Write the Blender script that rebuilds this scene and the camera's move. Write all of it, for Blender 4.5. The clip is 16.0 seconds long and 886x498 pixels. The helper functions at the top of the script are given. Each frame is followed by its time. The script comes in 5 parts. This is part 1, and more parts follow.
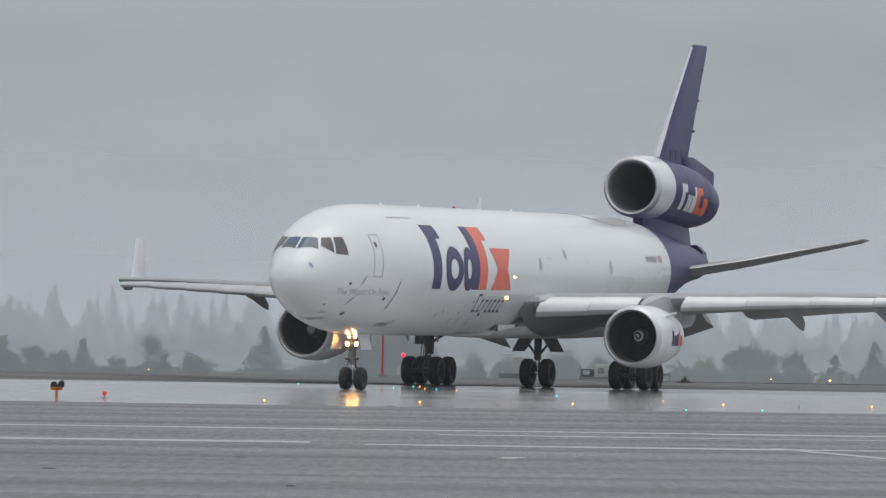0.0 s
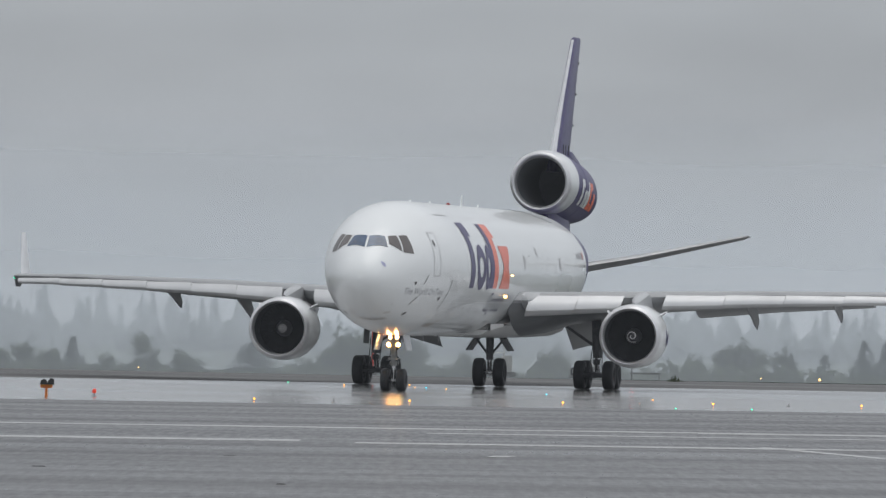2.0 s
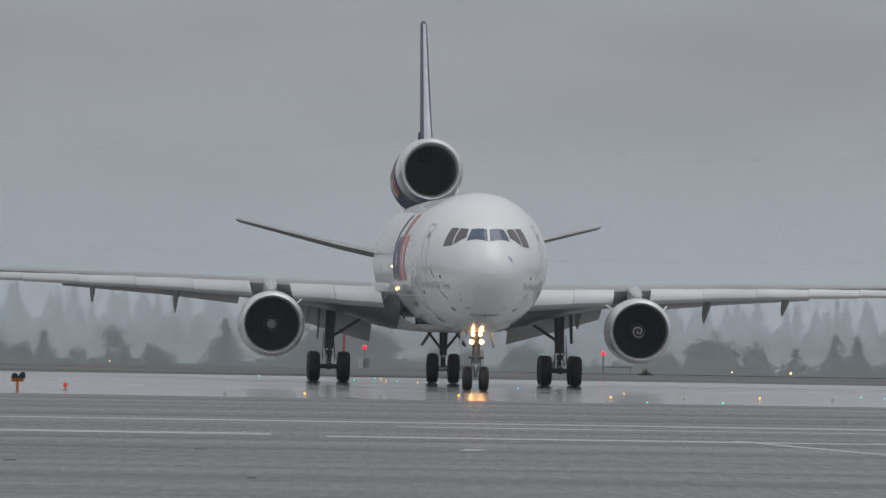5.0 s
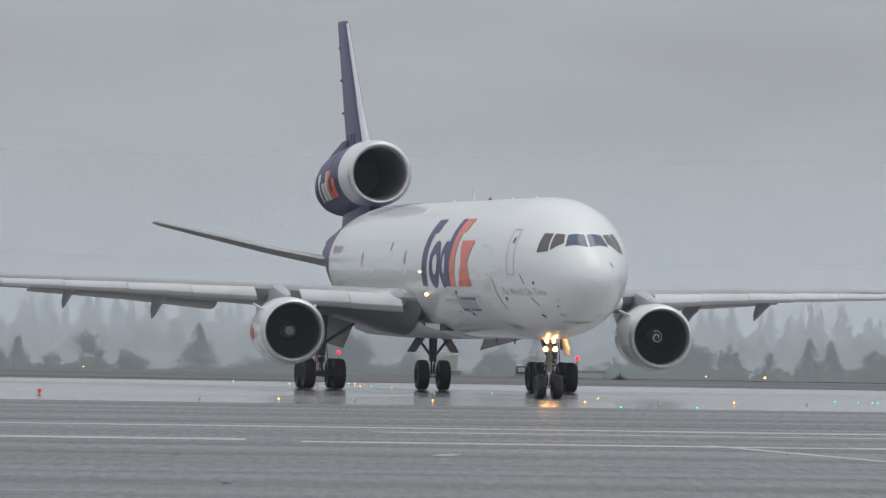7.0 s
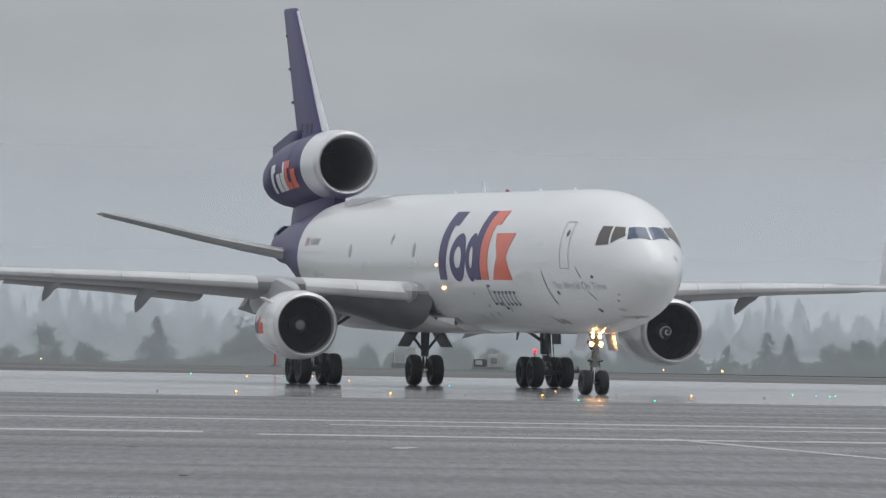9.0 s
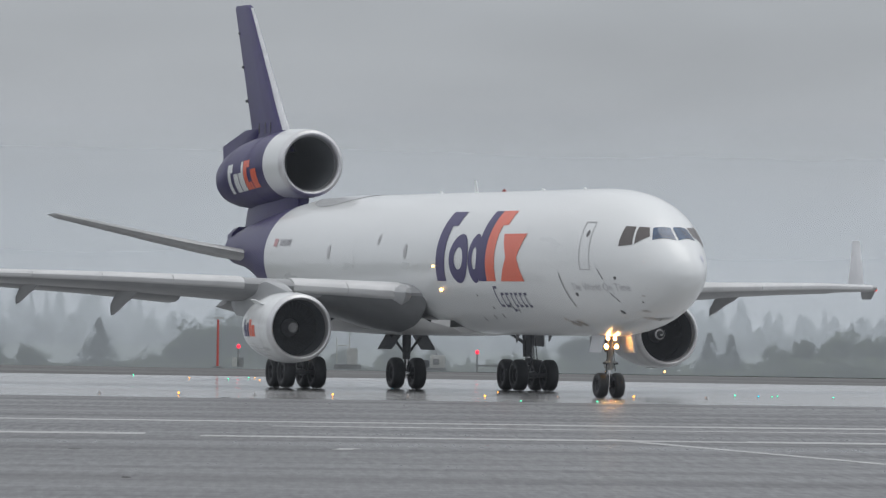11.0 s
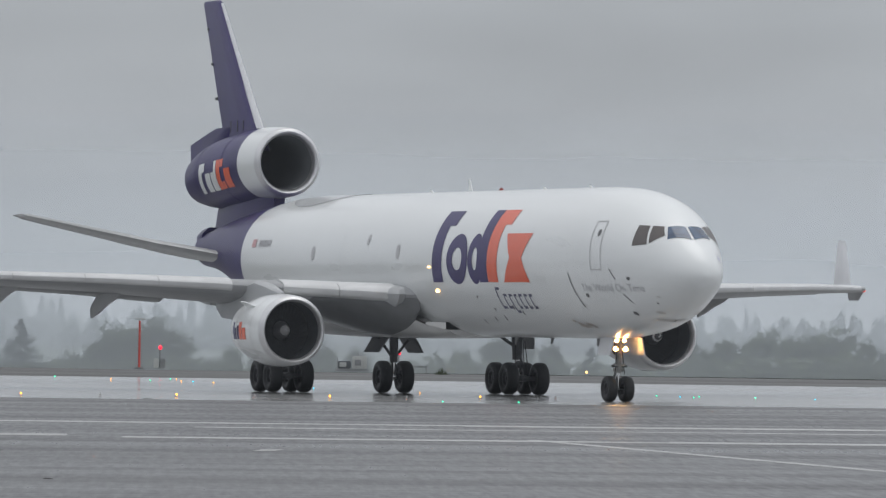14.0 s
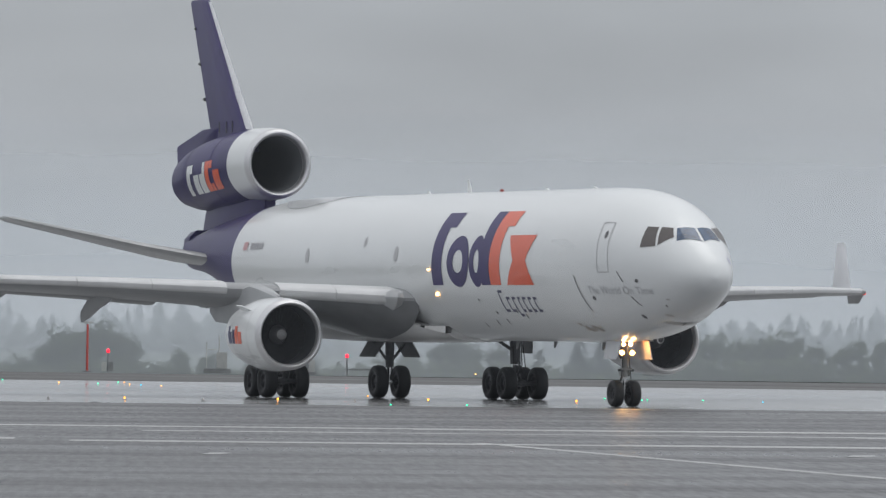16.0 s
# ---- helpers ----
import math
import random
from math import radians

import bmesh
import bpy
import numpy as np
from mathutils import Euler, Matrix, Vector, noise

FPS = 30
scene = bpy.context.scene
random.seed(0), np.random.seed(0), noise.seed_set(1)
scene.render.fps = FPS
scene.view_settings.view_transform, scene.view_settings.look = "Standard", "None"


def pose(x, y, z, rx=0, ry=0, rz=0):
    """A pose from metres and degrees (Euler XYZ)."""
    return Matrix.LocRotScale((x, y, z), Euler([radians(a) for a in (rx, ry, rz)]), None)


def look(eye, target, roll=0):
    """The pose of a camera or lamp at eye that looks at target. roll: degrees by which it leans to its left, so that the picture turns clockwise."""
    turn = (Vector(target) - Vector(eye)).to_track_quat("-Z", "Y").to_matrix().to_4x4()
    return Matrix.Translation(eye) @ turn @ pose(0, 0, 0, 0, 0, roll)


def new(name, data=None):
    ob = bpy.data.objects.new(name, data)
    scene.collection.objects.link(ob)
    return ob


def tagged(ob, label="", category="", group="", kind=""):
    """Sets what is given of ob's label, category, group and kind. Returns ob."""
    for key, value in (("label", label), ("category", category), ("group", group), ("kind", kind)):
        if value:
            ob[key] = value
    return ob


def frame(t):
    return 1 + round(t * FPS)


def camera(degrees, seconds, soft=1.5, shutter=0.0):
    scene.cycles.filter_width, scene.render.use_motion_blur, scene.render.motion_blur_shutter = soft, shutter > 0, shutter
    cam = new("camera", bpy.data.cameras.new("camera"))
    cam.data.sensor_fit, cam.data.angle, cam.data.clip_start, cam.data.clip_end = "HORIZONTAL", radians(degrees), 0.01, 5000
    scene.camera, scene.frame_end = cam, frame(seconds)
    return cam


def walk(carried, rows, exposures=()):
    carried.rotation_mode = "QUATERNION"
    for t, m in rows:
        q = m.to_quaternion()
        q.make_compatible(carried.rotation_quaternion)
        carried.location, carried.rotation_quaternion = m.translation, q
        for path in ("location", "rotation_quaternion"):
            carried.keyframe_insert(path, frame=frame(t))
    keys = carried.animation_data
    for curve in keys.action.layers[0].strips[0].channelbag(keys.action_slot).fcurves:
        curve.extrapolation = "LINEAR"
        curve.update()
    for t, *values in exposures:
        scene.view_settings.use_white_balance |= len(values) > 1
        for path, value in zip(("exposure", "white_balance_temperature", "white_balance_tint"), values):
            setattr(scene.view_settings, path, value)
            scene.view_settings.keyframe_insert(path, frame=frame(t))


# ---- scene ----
PATH = [
    (0, 0.000, 0.498, 0.96), (0.5, 0.012, 0.530, 0.95), (1, 0.021, 0.509, 0.95), (1.5, 0.002, 0.499, 1.02), (2, -0.077, 0.488, 1.06),
    (2.5, -0.083, 0.501, 1.10), (3, -0.078, 0.478, 1.09), (3.5, -0.078, 0.469, 1.04), (4, -0.128, 0.439, 1.02), (4.5, -0.223, 0.438, 1.05),
    (7, -0.499, 0.485, 0.97), (7.5, -0.578, 0.486, 0.98), (8, -0.662, 0.466, 1.04), (10.5, -1.132, 0.428, 0.94), (11, -1.269, 0.451, 0.94),
    (11.5, -1.396, 0.457, 0.99), (12, -1.498, 0.462, 0.92), (12.5, -1.546, 0.456, 0.86), (13, -1.606, 0.420, 0.88), (13.5, -1.725, 0.437, 0.91),
    (14, -1.871, 0.467, 0.87), (14.5, -1.992, 0.468, 0.86), (15, -2.090, 0.507, 0.84), (15.5, -2.183, 0.527, 0.80), (16, -2.271, 0.496, 0.82)]
EYE = Vector((0, 0, 3.576))
cam = camera(6.802, 16.0, soft=1.35)


def aim(yaw, pitch, roll):
    """Camera pose from degrees: yaw to the left, pitch up, roll clockwise in the picture."""
    a, b = radians(yaw), radians(pitch)
    way = Vector((-math.sin(a) * math.cos(b), math.cos(a) * math.cos(b), math.sin(b)))
    return look(EYE, EYE + way * 100, roll)


walk(cam, [(t, aim(a, b, c)) for t, a, b, c in PATH],
     exposures=[(0, 0.0), (2, 0.0), (3.5, -0.01), (4.2, -0.17), (4.7, -0.33), (6.8, 0.02), (8, 0.02), (10.5, 0.03), (16, 0.03)])

# ---- light: an overcast sky, brighter overhead, and a very soft sun behind the cloud ----
world = bpy.data.worlds.new("overcast_sky")
scene.world = world
world.use_nodes = True
wt = world.node_tree
wt.nodes.clear()


def wnode(kind, **kw):
    n = wt.nodes.new(kind)
    for k, v in kw.items():
        n.inputs[k].default_value = v
    return n


w_out = wnode("ShaderNodeOutputWorld")
w_bg = wnode("ShaderNodeBackground", Strength=1.0)
sky = wnode("ShaderNodeTexSky")
sky.sky_type, sky.sun_disc, sky.sun_elevation, sky.sun_rotation = "NISHITA", False, radians(50), radians(200)
w_geo = wnode("ShaderNodeTexCoord")
w_sep = wnode("ShaderNodeSeparateXYZ")
w_ramp = wnode("ShaderNodeValToRGB")
w_map = wnode("ShaderNodeMapping")
w_map.inputs["Scale"].default_value = (5, 5, 22)
w_noise = wnode("ShaderNodeTexNoise", Scale=1.6, Detail=4.0, Roughness=0.55)
w_cl = wnode("ShaderNodeMapRange", **{"From Min": 0.3, "From Max": 0.7, "To Min": 0.86, "To Max": 1.12})
w_mul = wnode("ShaderNodeVectorMath")
w_mul.operation = "SCALE"
w_mix = wnode("ShaderNodeMix")
w_mix.data_type = "RGBA"
w_mix.inputs[0].default_value = 0.06
w_sky = wnode("ShaderNodeVectorMath")
w_sky.operation = "SCALE"
w_sky.inputs["Scale"].default_value = 0.10
el = w_ramp.color_ramp.elements
el[0].position, el[0].color = 0.0, (0.354, 0.375, 0.408, 1)
el[1].position, el[1].color = 1.0, (0.98, 1.0, 1.03, 1)
e = el.new(0.08)
e.color = (0.412, 0.434, 0.468, 1)
e = el.new(0.4)
e.color = (0.69, 0.71, 0.745, 1)
wl = wt.links.new
wl(w_geo.outputs["Generated"], w_sep.inputs[0])
wl(w_sep.outputs["Z"], w_ramp.inputs[0])
wl(w_geo.outputs["Generated"], w_map.inputs[0])
wl(w_map.outputs[0], w_noise.inputs["Vector"])
wl(w_noise.outputs[0], w_cl.inputs[0])
wl(w_ramp.outputs[0], w_mul.inputs[0])
wl(w_cl.outputs[0], w_mul.inputs["Scale"])
wl(sky.outputs[0], w_sky.inputs[0])
w_east = wnode("ShaderNodeMapRange", **{"From Min": -0.10, "From Max": 0.14, "To Min": 0.94, "To Max": 1.07})
w_thin = wnode("ShaderNodeVectorMath")
w_thin.operation = "SCALE"
wl(w_sep.outputs["X"], w_east.inputs[0])
wl(w_east.outputs[0], w_thin.inputs["Scale"])
wl(w_mul.outputs[0], w_thin.inputs[0])
# the cloud is a little brighter to both sides and a touch duller in the south
w_sq = wnode("ShaderNodeMath")
w_sq.operation = "MULTIPLY"
w_side = wnode("ShaderNodeMapRange", **{"From Min": 0.0, "From Max": 1.0, "To Min": 1.0, "To Max": 1.28})
w_south = wnode("ShaderNodeMapRange", **{"From Min": -1.0, "From Max": 1.0, "To Min": 0.92, "To Max": 1.0})
w_both = wnode("ShaderNodeMath")
w_both.operation = "MULTIPLY"
w_all = wnode("ShaderNodeVectorMath")
w_all.operation = "SCALE"
wl(w_sep.outputs["X"], w_sq.inputs[0])
wl(w_sep.outputs["X"], w_sq.inputs[1])
wl(w_sq.outputs[0], w_side.inputs[0])
wl(w_sep.outputs["Y"], w_south.inputs[0])
wl(w_side.outputs[0], w_both.inputs[0])
wl(w_south.outputs[0], w_both.inputs[1])
wl(w_thin.outputs[0], w_all.inputs[0])
wl(w_both.outputs[0], w_all.inputs["Scale"])
wl(w_all.outputs[0], w_mix.inputs[6])
wl(w_sky.outputs[0], w_mix.inputs[7])
wl(w_mix.outputs[2], w_bg.inputs["Color"])
wl(w_bg.outputs[0], w_out.inputs["Surface"])

sun = new("sun", bpy.data.lights.new("sun", "SUN"))
sun.data.energy, sun.data.angle, sun.data.color = 0.5, radians(40), (1.0, 0.97, 0.93)
sun.matrix_world = look((15, 12, 70), (0, 0, 0))


# ---- materials ----
def mat(name, color, rough=0.5, metal=0.0, var=0.08, scale=3.0, bump=0.0, bscale=40.0, glow=0.0, spec=0.5, coat=0.0, rvar=0.0, stretch=(1, 1, 1), dirt=None):
    """Principled material with colour variation at two scales and fine relief, in object space (metres)."""
    m = bpy.data.materials.new(name)
    m.use_nodes = True
    nt = m.node_tree
    bs = nt.nodes["Principled BSDF"]
    co = nt.nodes.new("ShaderNodeTexCoord")
    mp = nt.nodes.new("ShaderNodeMapping")
    mp.inputs["Scale"].default_value = stretch
    nt.links.new(co.outputs["Object"], mp.inputs[0])
    n1 = nt.nodes.new("ShaderNodeTexNoise")
    n1.inputs["Scale"].default_value, n1.inputs["Detail"].default_value = scale, 6
    n2 = nt.nodes.new("ShaderNodeTexNoise")
    n2.inputs["Scale"].default_value, n2.inputs["Detail"].default_value = scale * 0.13, 3
    nt.links.new(mp.outputs[0], n1.inputs["Vector"])
    nt.links.new(mp.outputs[0], n2.inputs["Vector"])
    add = nt.nodes.new("ShaderNodeMath")
    add.operation = "ADD"
    nt.links.new(n1.outputs[0], add.inputs[0])
    nt.links.new(n2.outputs[0], add.inputs[1])
    rg = nt.nodes.new("ShaderNodeMapRange")
    rg.inputs["From Min"].default_value, rg.inputs["From Max"].default_value = 0.6, 1.4
    nt.links.new(add.outputs[0], rg.inputs[0])
    mix = nt.nodes.new("ShaderNodeMix")
    mix.data_type = "RGBA"
    d = dirt or tuple(c * (1 - 2 * var) for c in color)
    mix.inputs[6].default_value = (*d, 1)
    mix.inputs[7].default_value = (*[min(1, c * (1 + var)) for c in color], 1)
    nt.links.new(rg.outputs[0], mix.inputs[0])
    nt.links.new(mix.outputs[2], bs.inputs["Base Color"])
    bs.inputs["Roughness"].default_value = rough
    bs.inputs["Metallic"].default_value = metal
    bs.inputs["Specular IOR Level"].default_value = spec
    bs.inputs["Coat Weight"].default_value = coat
    if rvar:
        r2 = nt.nodes.new("ShaderNodeMapRange")
        r2.inputs["To Min"].default_value, r2.inputs["To Max"].default_value = max(0.02, rough - rvar), min(1, rough + rvar)
        nt.links.new(rg.outputs[0], r2.inputs[0])
        nt.links.new(r2.outputs[0], bs.inputs["Roughness"])
    if bump:
        n3 = nt.nodes.new("ShaderNodeTexNoise")
        n3.inputs["Scale"].default_value, n3.inputs["Detail"].default_value = bscale, 4
        nt.links.new(mp.outputs[0], n3.inputs["Vector"])
        b = nt.nodes.new("ShaderNodeBump")
        b.inputs["Strength"].default_value, b.inputs["Distance"].default_value = bump, 0.02
        nt.links.new(n3.outputs[0], b.inputs["Height"])
        nt.links.new(b.outputs[0], bs.inputs["Normal"])
    if glow:
        bs.inputs["Emission Color"].default_value = (*color, 1)
        bs.inputs["Emission Strength"].default_value = glow
    return m


M_WHITE = mat("white_paint", (0.80, 0.82, 0.82), 0.30, var=0.05, scale=0.8, coat=0.5, rvar=0.04, stretch=(0.16, 1, 1))
M_GRIME = mat("grimy_white_underside", (0.76, 0.76, 0.75), 0.32, var=0.16, scale=1.1, coat=0.1, stretch=(0.25, 1, 1))
M_PORT = mat("dull_grey_paint", (0.72, 0.73, 0.75), 0.4, var=0.1, scale=2)
M_BELLY = mat("grey_belly_paint", (0.44, 0.45, 0.46), 0.35, var=0.12, scale=1.2, coat=0.2)
M_WINGGREY = mat("grey_wing_paint", (0.34, 0.347, 0.355), 0.4, var=0.10, scale=1.5)
# darker than the wing grey: shade under the root put into the colour
M_UNDERSHADE = mat("wing_root_shade_grey", (0.17, 0.176, 0.182), 0.34, var=0.2, scale=1.2, coat=0.1)
M_SLAT = mat("dull_bare_slat_metal", (0.64, 0.645, 0.65), 0.46, 0.45, var=0.09, scale=1.5)
M_STAB = mat("dull_grey_tailplane_metal", (0.46, 0.465, 0.47), 0.38, 0.5, var=0.12, scale=2)
M_METAL = mat("bare_polished_metal", (0.68, 0.68, 0.69), 0.40, 0.8, var=0.08, scale=4)
M_PURPLE = mat("purple_paint", (0.034, 0.022, 0.125), 0.36, var=0.14, scale=1.5, spec=0.35)
M_ORANGE = mat("orange_paint", (0.80, 0.12, 0.045), 0.35, var=0.05, scale=2, coat=0.2)
M_DUCT = mat("grey_duct_liner", (0.16, 0.168, 0.175), 0.5, var=0.1, scale=4)
M_CROWN = mat("grey_crown_tone", (0.60, 0.615, 0.625), 0.22, var=0.1, scale=2)
M_INLET = mat("dark_inlet_liner", (0.055, 0.059, 0.063), 0.5, var=0.15, scale=6)
M_FAN = mat("dark_fan_blade", (0.016, 0.0165, 0.018), 0.85, 0.0, var=0.05, scale=8)
M_SPIN = mat("spinner_grey", (0.10, 0.10, 0.105), 0.4, var=0.1, scale=8)
M_MARK = mat("white_spiral_paint", (0.75, 0.75, 0.75), 0.4, var=0.05)
M_TYRE = mat("black_tyre_rubber", (0.022, 0.023, 0.025), 0.55, var=0.25, scale=6, bump=0.2, bscale=30)
M_RIM = mat("grey_wheel_rim", (0.055, 0.055, 0.06), 0.5, 0.3, var=0.15, scale=8)
M_STRUT = mat("grimy_grey_gear_paint", (0.10, 0.104, 0.108), 0.45, 0.2, var=0.3, scale=6)
M_STRUTW = mat("pale_gear_paint", (0.34, 0.34, 0.33), 0.4, 0.1, var=0.25, scale=6)
M_CHROME = mat("chrome_oleo", (0.7, 0.7, 0.7), 0.15, 1.0, var=0.05)
M_DOOR = mat("dark_gear_door", (0.13, 0.135, 0.14), 0.5, var=0.2, scale=5)
M_GLASS = mat("dark_cockpit_glass", (0.045, 0.055, 0.07), 0.06, var=0.1, spec=0.8)
M_GLASSB = mat("blue_tinted_cockpit_glass", (0.045, 0.085, 0.16), 0.05, var=0.4, scale=3, spec=0.8)
M_GLASSC = mat("brown_covered_cockpit_pane", (0.10, 0.085, 0.08), 0.3, var=0.1)
M_LINE = mat("dark_panel_seam", (0.16, 0.16, 0.165), 0.5, var=0.2, scale=6)
M_FAINT = mat("faint_panel_seam", (0.79, 0.80, 0.80), 0.4, var=0.1, scale=2)
M_STAIN = mat("brown_oil_stain", (0.50, 0.45, 0.40), 0.4, var=0.3, scale=5)
M_SMUDGE = mat("faint_grey_smudge", (0.62, 0.61, 0.59), 0.4, var=0.2, scale=5)
M_SEAM = mat("grey_door_outline", (0.52, 0.52, 0.53), 0.5, var=0.1, scale=6)
M_SMALL = mat("slate_lettering", (0.10, 0.10, 0.17), 0.45, var=0.1)
M_PALEL = mat("grey_lettering", (0.50, 0.50, 0.52), 0.45, var=0.1)
M_LAMP = mat("warm_landing_lamp", (1.0, 0.52, 0.16), 0.3, glow=230)
M_FUSLAMP = mat("warm_fuselage_lamp", (1.0, 0.50, 0.15), 0.3, glow=7)
# emission added to the reflector rings to stand for the lamps' orange halo
M_HALO = mat("glowing_lamp_halo", (1.0, 0.50, 0.13), 0.3, glow=1.0)
M_LAMPS = mat("small_warm_lamp", (1.0, 0.58, 0.22), 0.3, glow=5)


# ---- mesh helpers ----
def mesh_of(name, bm, material, smooth=True):
    bmesh.ops.recalc_face_normals(bm, faces=bm.faces)
    me = bpy.data.meshes.new(name)
    bm.to_mesh(me)
    bm.free()
    me.materials.append(material)
    if smooth:
        me.polygons.foreach_set("use_smooth", [True] * len(me.polygons))
        me.set_sharp_from_angle(angle=radians(38))
    return me


def part(name, bm, material, parent=None, label="", smooth=True):
    """One mesh object, under a thing or under a part."""
    ob = new(name, mesh_of(name, bm, material, smooth))
    ob.parent = parent
    return tagged(ob, label)


def loft(rings, closed=True, caps=True, bm=None):
    """Skin through rings of equally many points."""
    bm = bm or bmesh.new()
    vs = [[bm.verts.new(p) for p in r] for r in rings]
    n = len(rings[0])
    for a, b in zip(vs, vs[1:]):
        for i in range(n if closed else n - 1):
            j = (i + 1) % n
            bm.faces.new((a[i], a[j], b[j], b[i]))
    if caps and closed:
        for r in (vs[0], vs[-1]):
            bm.faces.new(r)
    return bm


def box(x0, x1, y0, y1, z0, z1, bevel=0.0, bm=None):
    b = bmesh.new()
    bmesh.ops.create_cube(b, size=1, matrix=Matrix.Translation(((x0 + x1) / 2, (y0 + y1) / 2, (z0 + z1) / 2)) @ Matrix.Diagonal((x1 - x0, y1 - y0, z1 - z0, 1)))
    if bevel:
        bmesh.ops.bevel(b, geom=b.edges[:], offset=bevel, segments=2, affect="EDGES")
    if bm is None:
        return b
    me = bpy.data.meshes.new("tmp")
    b.to_mesh(me)
    b.free()
    bm.from_mesh(me)
    bpy.data.meshes.remove(me)
    return bm


def tube(p, q, r0, r1=None, n=12, bm=None):
    p, q = Vector(p), Vector(q)
    d = (q - p).normalized()
    a = d.orthogonal().normalized()
    b = d.cross(a)
    r1 = r0 if r1 is None else r1
    ring = lambda c, r: [c + (a * math.cos(k * 2 * math.pi / n) + b * math.sin(k * 2 * math.pi / n)) * r for k in range(n)]
    return loft([ring(p, r0), ring(q, r1)], bm=bm)


def spun(profile, n=40, axis="x", bm=None):
    """Surface of revolution of (along, radius) about an axis through the origin; a closed profile loops."""
    rings = []
    for k in range(n):
        c, s = math.cos(2 * math.pi * k / n), math.sin(2 * math.pi * k / n)
        if axis == "x":
            rings.append([(a, r * c, r * s) for a, r in profile])
        elif axis == "y":
            rings.append([(r * c, a, r * s) for a, r in profile])
        else:
            rings.append([(r * c, r * s, a) for a, r in profile])
    bm = bm or bmesh.new()
    vs = [[bm.verts.new(p) for p in r] for r in rings]
    for k in range(n):
        a, b = vs[k], vs[(k + 1) % n]
        for i in range(len(profile) - 1):
            if profile[i][1] < 1e-6 and profile[i + 1][1] < 1e-6:
                continue
            bm.faces.new((a[i], a[i + 1], b[i + 1], b[i]))
    bmesh.ops.remove_doubles(bm, verts=bm.verts, dist=1e-5)
    return bm


def shifted(bm, v):
    bmesh.ops.translate(bm, verts=bm.verts, vec=v)
    return bm


# ---- ground: apron, taxiway and far verge, one sheet ----
def ground_z(x, y):
    """Gentle drainage falls of the pavement, and the drop behind the airfield's edge."""
    u = max(-1.5, min(1.5, (x - 8) / 20))
    v = max(-1.6, min(1.6, (y - 318) / 30))
    z = 0.0101 * u * u - 0.0511 * u * v + 0.0346 * v * v
    if y > 436:
        z -= min(9.0, (y - 436) * 0.05)
    return z


# ---- the freighter: x ahead, y to its left, origin on the ground under the nose wheels ----
NOSE = 8.82
SECTIONS = [(0, .02, 4.98, 4.94), (.1, .42, 5.30, 4.62), (.3, .70, 5.60, 4.38), (.7, .97, 5.97, 4.10), (1.3, 1.26, 6.37, 3.82), (2.1, 1.58, 6.92, 3.54),
            (2.9, 1.87, 7.37, 3.28), (3.9, 2.19, 7.80, 3.02), (5.2, 2.53, 8.15, 2.78), (7.2, 2.87, 8.42, 2.57), (9.7, 3.01, 8.49, 2.48), (40.3, 3.01, 8.49, 2.48),
            (44.3, 2.86, 8.42, 2.8), (48.3, 2.45, 8.10, 3.5), (52.3, 1.85, 7.70, 4.5), (55.3, 1.35, 7.35, 5.1), (58.3, .9, 7.0, 5.4)]


def section(s):
    """Half-width, top and bottom of the fuselage at s metres aft of the nose wheels (monotone cubic)."""
    d = min(max(s + NOSE, 0), SECTIONS[-1][0])
    k = max(i for i in range(len(SECTIONS) - 1) if SECTIONS[i][0] <= d)
    a, b = SECTIONS[k], SECTIONS[k + 1]
    h = b[0] - a[0]
    f = (d - a[0]) / h
    out = []
    for c in (1, 2, 3):
        def slope(i):
            if i <= 0 or i >= len(SECTIONS) - 1:
                return 0.0 if i else (SECTIONS[1][c] - SECTIONS[0][c]) / (SECTIONS[1][0])
            p = (SECTIONS[i][c] - SECTIONS[i - 1][c]) / (SECTIONS[i][0] - SECTIONS[i - 1][0])
            q = (SECTIONS[i + 1][c] - SECTIONS[i][c]) / (SECTIONS[i + 1][0] - SECTIONS[i][0])
            return 0.0 if p * q <= 0 else 2 * p * q / (p + q)
        m0, m1 = slope(k), slope(k + 1)
        f2, f3 = f * f, f * f * f
        out.append((2 * f3 - 3 * f2 + 1) * a[c] + (f3 - 2 * f2 + f) * h * m0 + (3 * f2 - 2 * f3) * b[c] + (f3 - f2) * h * m1)
    return out


def skin(s, z, side, lift=0.012):
    """The point of the fuselage's side (side: 1 left, -1 right) at station s and height z."""
    w, zt, zb = section(s)
    c, h = (zt + zb) / 2, (zt - zb) / 2
    k = max(0.0, 1 - ((z - c) / h) ** 2)
    y = w * math.sqrt(k)
    nrm = Vector((0, y / (w * w), (z - c) / (h * h))).normalized()
    return Vector((-s, side * (y + nrm.y * lift), z + nrm.z * lift))


plane = tagged(new("cargo_aircraft"), "white three-engined cargo jet with purple tail, taxiing on wet pavement", "aircraft")


def ring_at(s, n=48, grow=0.0):
    w, zt, zb = section(s)
    c, h = (zt + zb) / 2, (zt - zb) / 2
    return [(-s, (w + grow) * math.cos(2 * math.pi * k / n), c + (h + grow) * math.sin(2 * math.pi * k / n)) for k in range(n)]


